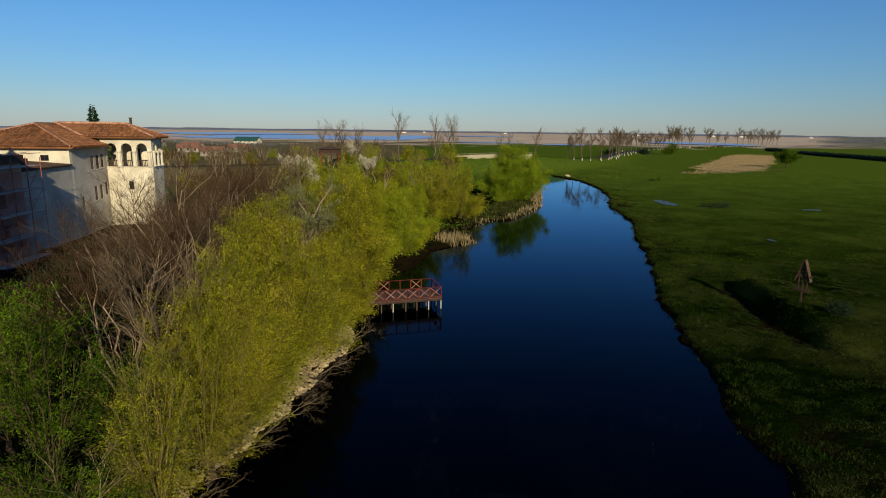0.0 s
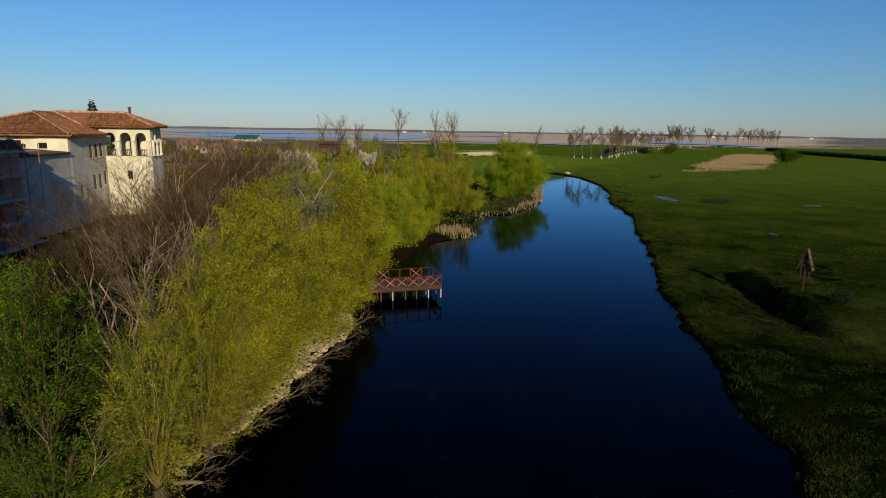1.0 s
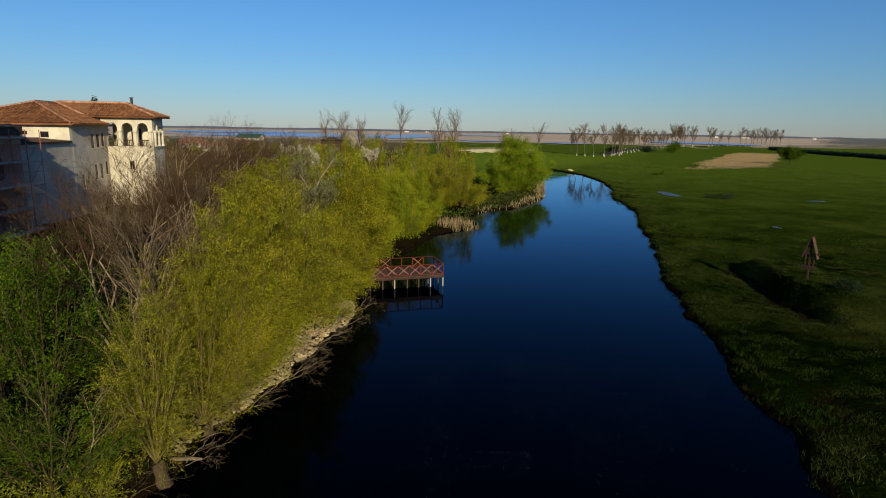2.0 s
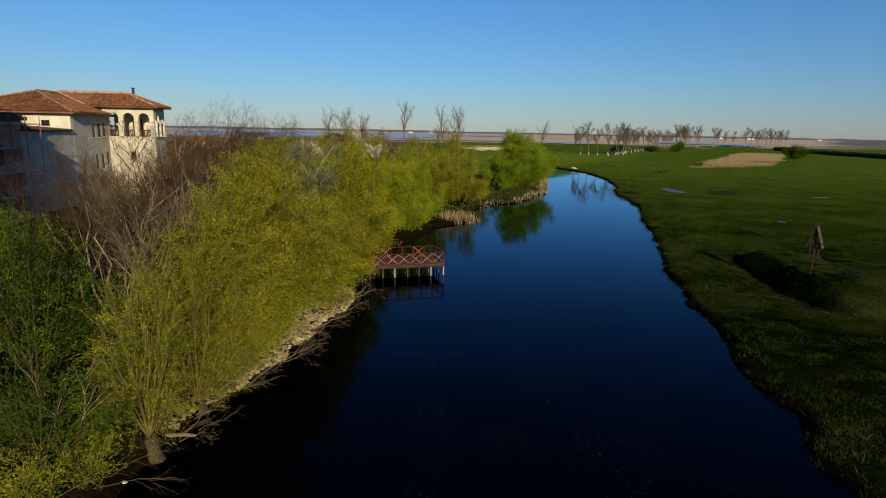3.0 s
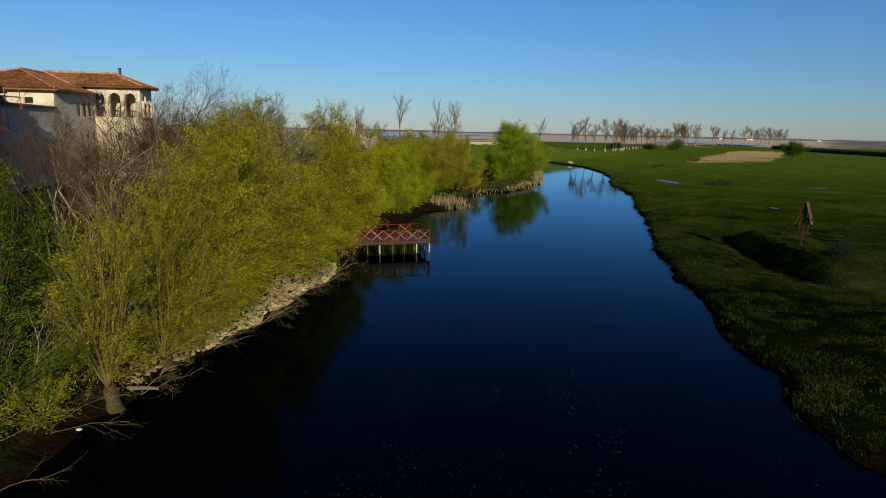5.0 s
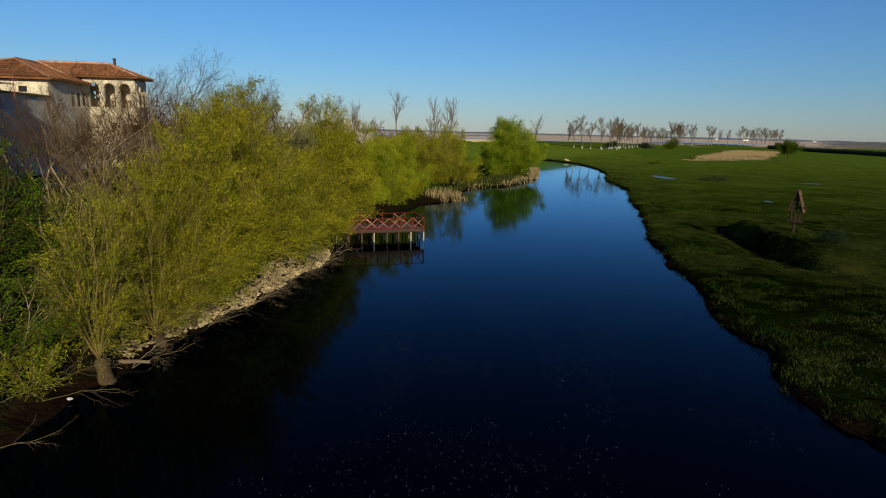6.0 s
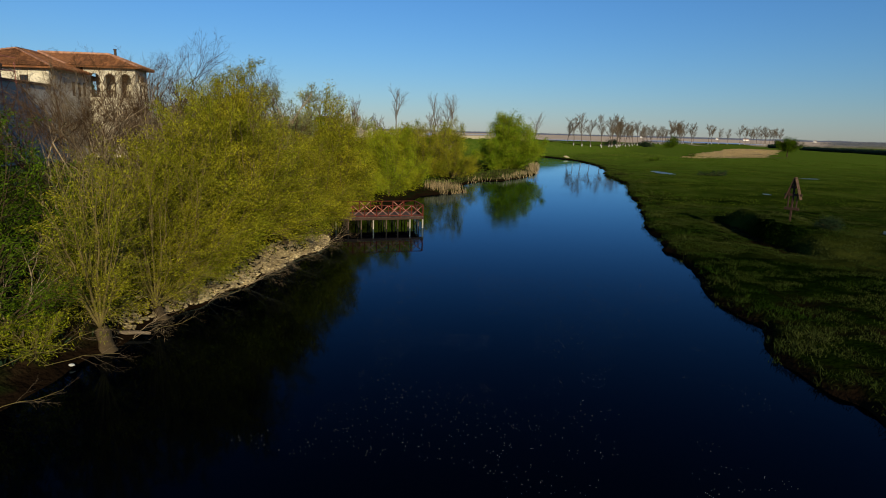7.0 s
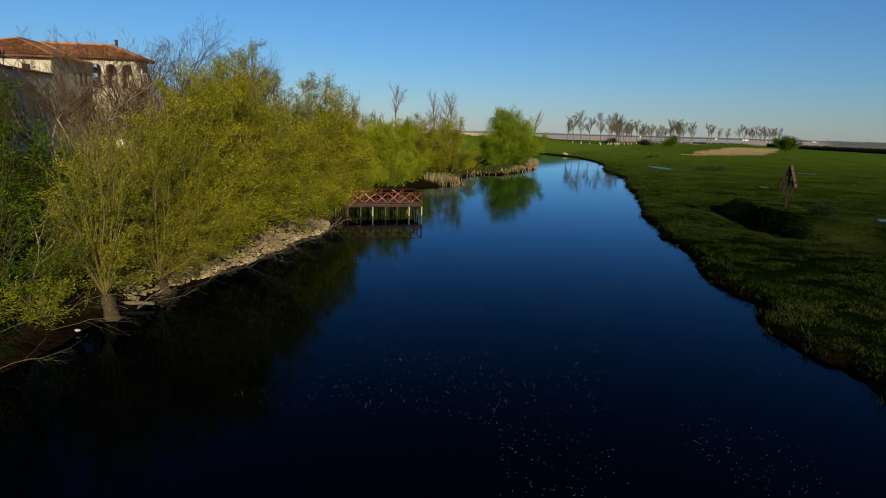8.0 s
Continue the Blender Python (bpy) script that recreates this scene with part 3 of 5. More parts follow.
def willow(at, h, wide, seed, leaf="willow", label="", stems=14, shoots=20, dense=60, size=0.13, name="willow_tree", short=0.9, sink=0.15, droop=0.0, fat=1.0, up=0.28, skirt=True, slim=0.2):
    """Fat short trunk, a fan of long upright stems, thin shoots and small narrow leaves along them."""
    r = np.random.default_rng(seed)
    tree = thing(name, label or "yellow-green willow in first leaf on the river bank", "tree", (at[0], at[1], float(height(at[0], at[1])) - sink))
    trunk = arc((0, 0, 0), (r.normal() * 0.2, r.normal() * 0.2, 1), short + sink, (0, 0, 0), 5, 0.04, r)
    part_me("trunk", mesh_of("trunk", *tubes([(trunk, np.array([0.36, 0.26, 0.22, 0.25, 0.17]) * (0.55 + h / 25) * fat)], 9), M["bark_dark"], True), tree)
    thin, spots, ways = [], [], []
    stem = M["bark_dark" if leaf == "leaf" else "shoot"]
    for s in range(stems):
        a = 2 * np.pi * (s * 0.381966 + 0.15 * r.random())
        k = ((s + 0.5) / stems) ** 0.6 * (0.85 + 0.3 * r.random())
        tall = (h - short) * math.sqrt(max(0.12, 1.0 - (0.86 * k) ** 2)) * (0.92 + 0.16 * r.random())
        if skirt and s % 5 in (1, 3):  # the leafy skirt round the foot
            k = 0.7 + 0.55 * r.random()
            tall = (h - short) * (0.08 + 0.42 * r.random())
        out = np.array([np.cos(a), np.sin(a), 0]) * wide * k
        p = arc(trunk[-1], out * 1.15 + (0, 0, tall), np.hypot(wide * k * 1.15, tall), out * -0.15, 8, 0.010, r)
        part_me("limb", mesh_of("limb", *tubes([(p, np.linspace(0.045, 0.006, 8) * (0.6 + h / 18) * fat)], 5), stem, True), tree)
        full = 0.65 + 0.7 * r.random()
        for q in range(shoots):
            t = 0.10 + 0.90 * ((q + r.random()) / shoots) ** 0.9
            i = min(int(t * 7), 6)
            spot = p[i] + (p[i + 1] - p[i]) * (t * 7 - i)
            axis = p[-1] - p[0]
            axis /= np.linalg.norm(axis)
            w = cone_way(axis * 0.42 + (0, 0, up * 0.7) + out / wide * (0.55 - 0.2 * t), 0.62, r)
            ln = (0.45 + 0.085 * h * r.random() + 0.045 * h) * (1.15 - 0.45 * t)
            line = arc(spot, w, ln, (w[0] * ln * 0.15, w[1] * ln * 0.15, -ln * droop * r.random()), 4, 0.02, r)
            thin.append((line, np.linspace(0.011, 0.004, 4) * max(1.0, size / 0.13)))
            m = max(4, int(dense * full * (0.3 + 1.6 * r.random() ** 1.6)))  # uneven clumps with gaps between
            u = r.random(m) ** 0.75
            j = np.minimum((u * 3).astype(int), 2)
            spots.append(line[j] + (line[j + 1] - line[j]) * (u * 3 - j)[:, None] + r.normal(size=(m, 3)) * 1.0 * size)
            ways.append(np.repeat((line[-1] - line[0])[None] / ln, m, 0) + r.normal(size=(m, 3)) * 0.55)
    tagged(part_me("shoots", mesh_of("shoots", *tubes(thin, 3), stem), tree), kind="stuff")
    spots, ways = np.concatenate(spots), np.concatenate(ways)
    n = len(spots)
    face = (spots - (0, 0, 0.4 * h)) / (wide, wide, 0.6 * h)
    face *= 0.35 / (np.linalg.norm(face, axis=1)[:, None] + 1e-6)
    part_me("crown", mesh_of("crown", *blades(spots, ways, size * (0.7 + 0.9 * r.random(n)), size * slim * (0.7 + 0.6 * r.random(n)), seed, face), M[leaf]), tree)
    return tree


# willows over the stony bank
BANK = "yellow-green willow in first leaf leaning over the stony bank"
for n, (x, y, h, w) in enumerate([(-9.9, 19.6, 6.6, 1.8), (-9.7, 23.2, 7.0, 1.8), (-9.4, 25.2, 6.6, 1.7), (-10.3, 26.8, 7.8, 2.2), (-9.1, 32.3, 10.0, 2.7), (-10.4, 33.4, 9.6, 2.2), (-11.4, 30.4, 8.0, 2.3), (-8.5, 36.4, 7.0, 2.4),
                                  (-11.4, 35.4, 7.2, 2.3), (-8.0, 39.8, 6.8, 2.3), (-7.8, 42.8, 7.0, 2.4), (-9.6, 29.0, 7.8, 2.1), (-10.9, 41.0, 6.8, 2.4)]):
    willow((x, y), h, w, 100 + n, "willow", BANK, stems=40 if h > 9 else 24, shoots=24 if h > 9 else 20, dense=84 if y > 25 else 72, size=0.125 if y > 26 else 0.088, short=0.7 if y > 22 else 0.75, skirt=y > 21, fat=1.3 if y < 22 else 0.95, slim=0.2 if y > 26 else 0.17)
# those beyond the landing stage
for n, (x, y, h, w, leaf) in enumerate([(-10.4, 57.0, 11.4, 3.3, "willow"), (-8.6, 54.0, 9.0, 2.6, "willow"), (-12.9, 61.5, 8.4, 2.8, "willow_green"), (-8.0, 59.5, 5.2, 2.2, "willow_green"), (-5.6, 68.0, 7.0, 2.7, "willow_green"), (-4.2, 74.0, 7.4, 2.7, "willow_green"),
                                        (1.6, 99.0, 9.0, 3.8, "willow"), (-3.2, 96.0, 8.2, 3.4, "willow"), (-8.5, 81.0, 6.4, 2.8, "willow_green"), (-9.5, 69.0, 6.0, 2.6, "willow")]):
    willow((x, y), h, w, 200 + n, leaf, "bushy green-yellow willow at the water's edge", stems=30, shoots=20, dense=64, size=0.21, short=0.3)
willow((13.4, 126.5), 11.0, 6.0, 300, "island", "round fresh green willow on a reedy spit", stems=70, shoots=24, dense=62, size=0.34, short=0.3, up=0.2)

# leafy green trees in the shade behind the first willows
for n, (x, y, h, w) in enumerate([(-13.4, 19.5, 7.2, 2.2), (-14.6, 15.0, 4.4, 2.0), (-16.5, 21.0, 6.6, 2.4), (-18.0, 24.5, 5.6, 2.2)]):
    willow((x, y), h, w, 400 + n, "leaf", "bright green leafy tree in the shade of the wood", stems=13, shoots=13, dense=44, size=0.115, name="leafy_tree", short=0.9, fat=0.6, skirt=False, slim=0.38)
for n, (x, y, h, w, key) in enumerate([(-11.9, 17.0, 4.0, 2.0, "leaf"), (-12.6, 21.4, 4.6, 1.8, "leaf"), (-12.2, 25.4, 6.0, 2.0, "willow"), (-12.8, 28.2, 6.0, 2.0, "willow"), (-10.9, 21.5, 3.2, 1.3, "willow")]):
    willow((x, y), h, w, 420 + n, key, "loose green-yellow willow scrub behind the bank", stems=14, shoots=15, dense=50 if y > 22 else 32, size=0.12, short=0.4, skirt=n != 1)

for n, (x, y, h, w, key) in enumerate([(-11.4, 15.6, 1.7, 1.3, "willow_green"), (-10.9, 17.6, 1.5, 1.1, "willow_green"), (-12.6, 14.2, 2.0, 1.5, "willow_green"), (-11.6, 19.4, 2.2, 1.2, "willow"), (-13.2, 17.4, 2.4, 1.4, "leaf"), (-11.2, 13.2, 1.4, 1.2, "willow_green")]):
    willow((x, y), h, w, 440 + n, key, "low loose willow bush on the muddy bank", stems=13, shoots=10, dense=26, size=0.1, short=0.12, name="willow_bush", fat=0.35, skirt=False)

# bare trees between the willows and the mansion
for n, (x, y, h, st, tw) in enumerate([(-15.6, 27.0, 9.6, 4, "twig"), (-16.6, 46.0, 11.6, 3, "twig"), (-18.2, 35.4, 9.0, 4, "twig_grey"), (-12.9, 26.9, 9.3, 3, "twig_grey"), (-16.5, 32.5, 10.0, 3, "twig")]):
    bare_tree((x, y), h, 500 + n, "bare brown tree with dense thin branches", st, tw, BARE, 0.42, 0.0075)
for n, (x, y, h) in enumerate([(-12.4, 22.6, 5.6), (-13.2, 24.2, 6.0), (-12.0, 18.2, 4.2)]):
    bare_tree((x, y), h, 530 + n, "thin bare sapling in the shade of the wood", 2, "twig_grey", [(7, 0.45, 0.45, 0.15), (5, 0.5, 0.6, 0.1), (5, 0.55, 0.7, 0.1)], 0.2, 0.008, "sapling")
for n, (y, h) in enumerate([(20.8, 1.3), (22.6, 1.5), (25.6, 1.6), (28.4, 1.7), (31.2, 1.5), (34.0, 1.7), (37.2, 1.6), (40.2, 1.5)]):
    bare_tree((float(left_bank(np.array(y))) - 0.25, y), h, 570 + n, "low bare shrub hanging over the water's edge", 5, "twig_grey", [(6, 0.6, 0.6, -0.1), (5, 0.6, 0.7, -0.05), (4, 0.6, 0.8, 0.0)], 1.5, 0.009, "bank_shrub", sink=0.05)
BARES = [ob for ob in scene.objects if ob.name.startswith("bare_tree") and ob.parent is None]
for n, (x, y, k) in enumerate([(-17.4, 38.6, 1.0), (-15.2, 41.0, 1.03), (-15.0, 44.0, 1.0), (-15.6, 53.0, 1.03), (-18.6, 43.0, 1.0), (-17.0, 52.5, 1.03), (-22.0, 59.5, 1.0), (-18.2, 48.5, 1.03),
                               (-29.5, 72.0, 0.8), (-27.0, 64.5, 0.95), (-19.0, 56.0, 1.1), (-24.0, 68.0, 1.05), (-19.0, 66.0, 1.0), (-15.8, 49.0, 1.03), (-15.0, 64.0, 0.9), (-21.0, 53.0, 0.95), (-22.4, 43.0, 0.8), (-24.6, 47.5, 0.78), (-21.0, 39.5, 0.8)]):
    q = pose(x, y, float(height(x, y)) - 0.15, 0, 0, n * 67) @ Matrix.Scale(k, 4)
    copy_thing(BARES[(n * 3 + 1) % len(BARES)], q).matrix_world = q
bare_tree((-26.4, 51.0), 8.4, 521, "small tree breaking into pale blossom before the mansion", 3, "twig_grey", TALL, 0.4, 0.012, "blossom_tree", ("blossom", 2600, 0.09))
bare_tree((-11.2, 43.8), 10.2, 520, "tall thin tree with pale first leaves", 2, "twig_grey", leaves=("pale", 9000, 0.13), lean=0.2)

# tall bare trees along the road
ROADSIDE = [(-31.6, 151, 15.2, 2), (-28.6, 152, 16.0, 1), (-23.2, 153, 14.2, 2), (-16.2, 179, 16.6, 1), (-5.6, 200, 17.2, 1), (-1.6, 205, 17.6, 2), (24.7, 285, 14.2, 2), (36.2, 262, 17.6, 1)]
for n, (x, y, h, st) in enumerate(ROADSIDE):
    bare_tree((x, y), h, 540 + n, "tall bare tree with upswept crown beside the road", st, "twig_grey", TALL, 0.25, 0.012, fine=0.035, bark="bark_grey")

# the avenue of bare trees with whitewashed feet
AVENUE_PLAN = [(18, 0.42, 0.7, 0.12), (8, 0.48, 0.6, 0.12), (9, 0.55, 0.7, 0.08)]
avenue = []
for k in range(3):
    tree = bare_tree((0, 0, 0), 15.5, 560 + k, "bare roadside tree with a whitewashed trunk foot", 1, "twig_grey", AVENUE_PLAN, 0.2, 0.012, name="avenue_tree", fine=0.06, bark="bark_grey")
    part_me("whitewash", mesh_of("whitewash", *tubes([(np.array([(0, 0, 0), (0, 0, 0.5), (0, 0, 1.1)]), np.array([0.27, 0.24, 0.22]))], 9), M["whitewash"], True), tree)
    tagged(tree, group="avenue trees")
    avenue.append(tree)


def along_road(step, side, start, stop):
    """Places beside the road, every step metres from start to stop along it."""
    done, spots = 0.0, []
    for (x0, y0, _), (x1, y1, _) in zip(ROAD[3:], ROAD[4:]):
        ln = math.hypot(x1 - x0, y1 - y0)
        t = (-done) % step
        while t < ln:
            if start <= done + t <= stop:
                spots.append((x0 + (x1 - x0) * t / ln - (y1 - y0) / ln * side, y0 + (y1 - y0) * t / ln + (x1 - x0) / ln * side))
            t += step
        done += ln
    return spots


pick = random.Random(4)
used = set()
GROVES = [(28, 40, 6), (48, 78, 9), (96, 104, 5), (124, 252, 12), (268, 278, 7), (296, 384, 10), (402, 412, 7), (424, 446, 8), (462, 470, 8), (486, 538, 8)]
for side in (-5.5, 5.5):
    for first, last, step in GROVES:
        for n, (x, y) in enumerate(along_road(step, side, first - (9 if side < 0 else -6), last)):
            if pick.random() < (0.12 if side < 0 else 0.8):
                continue
            k = pick.randrange(3)
            q = pose(x + pick.uniform(-1, 1), y + pick.uniform(-1.5, 1.5), float(height(x, y)) - 0.1, 0, 0, pick.uniform(0, 360)) @ Matrix.Scale(pick.uniform(0.9, 1.2) * (1.1 if first > 290 else 0.85), 4)
            if k not in used:
                avenue[k].matrix_world = q
                used.add(k)
            else:
                c = copy_thing(avenue[k], q)
                c.matrix_world = q

# ==== the road and its bridge ====
def ribbon(name, pts, half, lift, material, label):
    v = []
    for n, (x, y, z) in enumerate(pts):
        a, b = pts[max(n - 1, 0)], pts[min(n + 1, len(pts) - 1)]
        dx, dy = b[0] - a[0], b[1] - a[1]
        ln = math.hypot(dx, dy)
        v += [(x - dy / ln * half, y + dx / ln * half, z + lift), (x + dy / ln * half, y - dx / ln * half, z + lift)]
    f = np.array([(2 * i + 1, 2 * i + 3, 2 * i + 2, 2 * i) for i in range(len(pts) - 1)])
    return tagged(new(name, mesh_of(name, v, f, material)), label, name, kind="structure")


ribbon("road", ROAD, 3.0, 0.05, M["asphalt"], "grey asphalt road on a low embankment")

bridge = thing("bridge", "pale concrete road bridge with railings over the river", "bridge", (15, 211, 6.0), math.degrees(math.atan2(30, 26)))
for name, x0, x1, y0, y1, z0, z1, key in [("deck", -19, 19, -3.6, 3.6, -0.35, -0.02, "concrete"), ("beam", -19, 19, -3.5, -2.9, -1.5, -0.36, "concrete"), ("beam", -19, 19, 2.9, 3.5, -1.5, -0.36, "concrete"),
                                          ("kerb", -19, 19, -3.75, -3.2, 0.0, 0.28, "concrete"), ("kerb", -19, 19, 3.2, 3.75, 0.0, 0.28, "concrete"),
                                          ("parapet", -19, 19, -3.56, -3.38, 0.283, 0.5, "concrete"), ("parapet", -19, 19, 3.38, 3.56, 0.283, 0.5, "concrete"),
                                          ("handrail", -19, 19, -3.50, -3.44, 1.02, 1.09, "concrete"), ("handrail", -19, 19, 3.44, 3.50, 1.02, 1.09, "concrete"),
                                          ("pier", -6.5, -5.5, -3.2, 3.2, -7.2, -1.52, "concrete"), ("pier", 5.5, 6.5, -3.2, 3.2, -7.2, -1.52, "concrete")]:
    bm = bmesh.new()
    box(bm, x0, x1, y0, y1, z0, z1, None, 0.03)
    part(name, bm, M[key], bridge)
for x in np.arange(-18.5, 18.6, 3.08):
    for y in (-3.48, 3.48):
        bm = bmesh.new()
        box(bm, x - 0.05, x + 0.05, y - 0.03, y + 0.03, 0.503, 1.017, None, 0.01)
        part("baluster", bm, M["concrete"], bridge)

for n, (x, y, z, rx, rz) in enumerate([(38.6, 194, 0, 22, 48)]):
    slab = thing("concrete_slab", "pale concrete slab leaning on the bridge embankment", "slab", (x, y, float(height(x, y)) + 0.1), rz)
    bm = bmesh.new()
    box(bm, -0.9, 1.0, -1.2, 0.9, -0.14, 0.14, pose(0, 0, 0, rx, 0, 0), 0.07)
    part("plate", bm, M["stone"], slab)

# white kerb stones beside the road
post = thing("kerb_post", "small whitewashed concrete post beside the road", "post", group="road posts")
bm = bmesh.new()
box(bm, -0.14, 0.14, -0.14, 0.14, 0, 0.8, None, 0.04)
part("shaft", bm, M["whitewash"], post)
spots = along_road(12.0, -4.3, 45, 420)
for n, (x, y) in enumerate(spots):
    q = pose(x, y, float(height(x, y)) - 0.05, 0, 0, n * 17)
    if n == 0:
        post.matrix_world = q
    else:
        copy_thing(post, q)

# ==== the mansion ====
TURN_M = 8.0
mansion = thing("mansion", "old cream-plastered mansion with red tiled hip roofs and an arched loggia", "house", (-36.2, 55.9, 0), TURN_M)


def wall(name, parent, m, length, z0, z1, thick, holes, key, label=""):
    """A wall along local x from 0, its outer face at y = 0; holes: (x0, x1, z0, z1, arched)."""
    bm = bmesh.new()
    xs = sorted({0.0, length, *[h[0] for h in holes], *[h[1] for h in holes]})
    for a, b in zip(xs, xs[1:]):
        mid = (a + b) / 2
        mine = sorted([h for h in holes if h[0] <= mid <= h[1]], key=lambda h: h[2])
        low = z0
        for h in mine:
            if h[2] > low:
                box(bm, a, b, 0, thick, low, h[2])
            low = h[3]
            if h[4]:
                n, rad = 10, (h[1] - h[0]) / 2
                zs = h[3] - rad
                for i in range(n):
                    u0, u1 = a + (b - a) * i / n, a + (b - a) * (i + 1) / n
                    za, zb = [zs + math.sqrt(max(rad**2 - (u - (h[0] + h[1]) / 2) ** 2, 0)) for u in (u0, u1)]
                    vs = [bm.verts.new((u, y, z)) for y in (0, thick) for u, z in ((u0, za), (u1, zb), (u1, h[3] + 0.02), (u0, h[3] + 0.02))]
                    for q in ((0, 1, 2, 3), (7, 6, 5, 4), (1, 0, 4, 5), (2, 1, 5, 6), (3, 2, 6, 7), (0, 3, 7, 4)):
                        bm.faces.new([vs[k] for k in q])
                low = h[3]
        if z1 > low:
            box(bm, a, b, 0, thick, low, z1)
    bmesh.ops.transform(bm, matrix=m, verts=bm.verts)
    return part(name, bm, M[key], parent, label)


def window(parent, m, x0, x1, z0, z1, key="wood_dark"):
    """Frame, pane and sill in an opening."""
    ob = under(new("window"), parent)
    bm = bmesh.new()
    for a, b, c, d in ((x0, x0 + 0.07, z0, z1), (x1 - 0.07, x1, z0, z1), (x0 + 0.07, x1 - 0.07, z0, z0 + 0.07), (x0 + 0.07, x1 - 0.07, z1 - 0.07, z1), ((x0 + x1) / 2 - 0.03, (x0 + x1) / 2 + 0.03, z0 + 0.07, z1 - 0.07)):
        box(bm, a, b, 0.03, 0.11, c, d)
    bmesh.ops.transform(bm, matrix=m, verts=bm.verts)
    part("frame", bm, M[key], ob)
    bm = bmesh.new()
    box(bm, x0 + 0.05, x1 - 0.05, 0.06, 0.08, z0 + 0.05, z1 - 0.05)
    bmesh.ops.transform(bm, matrix=m, verts=bm.verts)
    part("pane", bm, M["glass"], ob)
    bm = bmesh.new()
    box(bm, x0 - 0.08, x1 + 0.08, -0.06, -0.003, z0 - 0.08, z0 - 0.003, None, 0.01)
    bmesh.ops.transform(bm, matrix=m, verts=bm.verts)
    part("sill", bm, M["plaster"], ob)


BASE, EAVE, EAVE_B, RIDGE = 3.4, 12.95, 13.8, 15.05
SIDE = 7.8
# wing: the front faces local -y, the long side faces local +x
front = pose(-11.2, 0, 0)
holes = [(6.4, 6.8, 11.55, 12.2, False), (8.6, 9.35, 11.6, 12.15, False)]
wall("wall_front", mansion, front, 11.2, BASE, EAVE, 0.5, holes, "plaster")
for h in holes:
    window(mansion, front, *h[:4], "wood_cross")
side = pose(0, 0, 0, 0, 0, 90)
holes = [(1.6, 2.1, 6.6, 8.0, False), (4.1, 4.75, 10.5, 11.9, False), (5.3, 5.95, 10.5, 11.9, False), (6.4, 7.0, 10.6, 12.0, False), (4.4, 5.0, 7.3, 8.8, False), (5.6, 6.2, 7.3, 8.8, False), (6.9, 7.4, 7.6, 9.0, False)]
side_in = side @ pose(0.5, 0, 0)
holes_in = [(a - 0.5, b - 0.5, c, d, e) for a, b, c, d, e in holes]
wall("wall_side", mansion, side_in, SIDE - 0.5, BASE, EAVE, 0.5, holes_in, "plaster_shade")
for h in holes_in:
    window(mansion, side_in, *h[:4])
wall("wall_side", mansion, pose(-11.2, 16.5, 0, 0, 0, -90), 16.0, BASE, EAVE, 0.5, [], "plaster_shade")
# bastion with the loggia: its front stands back at local y = SIDE
LB = 4.75
bf = pose(-0.5, SIDE, 0)
SILL = 10.6
holes = [(2.6, 3.1, 8.1, 9.0, False), (0.52, 1.62, SILL, 13.1, True), (2.07, 3.2, SILL, 13.1, True), (3.65, 4.78, SILL, 13.1, True)]
wall("wall_bastion_front", mansion, bf, LB + 0.5, BASE, EAVE_B, 0.4, holes, "plaster")
window(mansion, bf, 2.6, 3.1, 8.1, 9.0)
bs = pose(LB, SIDE + 0.4, 0, 0, 0, 90)
holes = [(0.18 + 1.1 * k, 1.1 + 1.1 * k, SILL, 13.1, True) for k in range(2)]
wall("wall_bastion_side", mansion, bs, 2.4, BASE, EAVE_B, 0.4, holes, "plaster")
wall("wall_back", mansion, pose(LB, SIDE + 3.2, 0, 0, 0, 180), LB + 0.5, BASE, EAVE_B, 0.4, [], "plaster_shade")
for name, dims, key in [("loggia_floor", (0.0, LB - 0.4, SIDE + 0.4, SIDE + 2.8, SILL - 0.35, SILL - 0.1), "concrete"), ("loggia_back_wall", (0.0, LB - 0.4, SIDE + 2.5, SIDE + 2.7, SILL - 0.1, EAVE_B - 0.16), "plaster"),
                        ("loggia_ceiling", (-0.5, LB - 0.4, SIDE + 0.4, SIDE + 2.8, EAVE_B - 0.15, EAVE_B - 0.02), "wood_dark"), ("wing_ceiling", (-11.1, -0.5, 0.5, 16.4, EAVE - 0.2, EAVE - 0.02), "wood_dark"),
                        ("loggia_door", (1.6, 2.6, SIDE + 2.43, SIDE + 2.497, SILL - 0.1, SILL + 1.9), "dark")]:
    bm = bmesh.new()
    box(bm, *dims)
    part(name, bm, M[key], mansion)
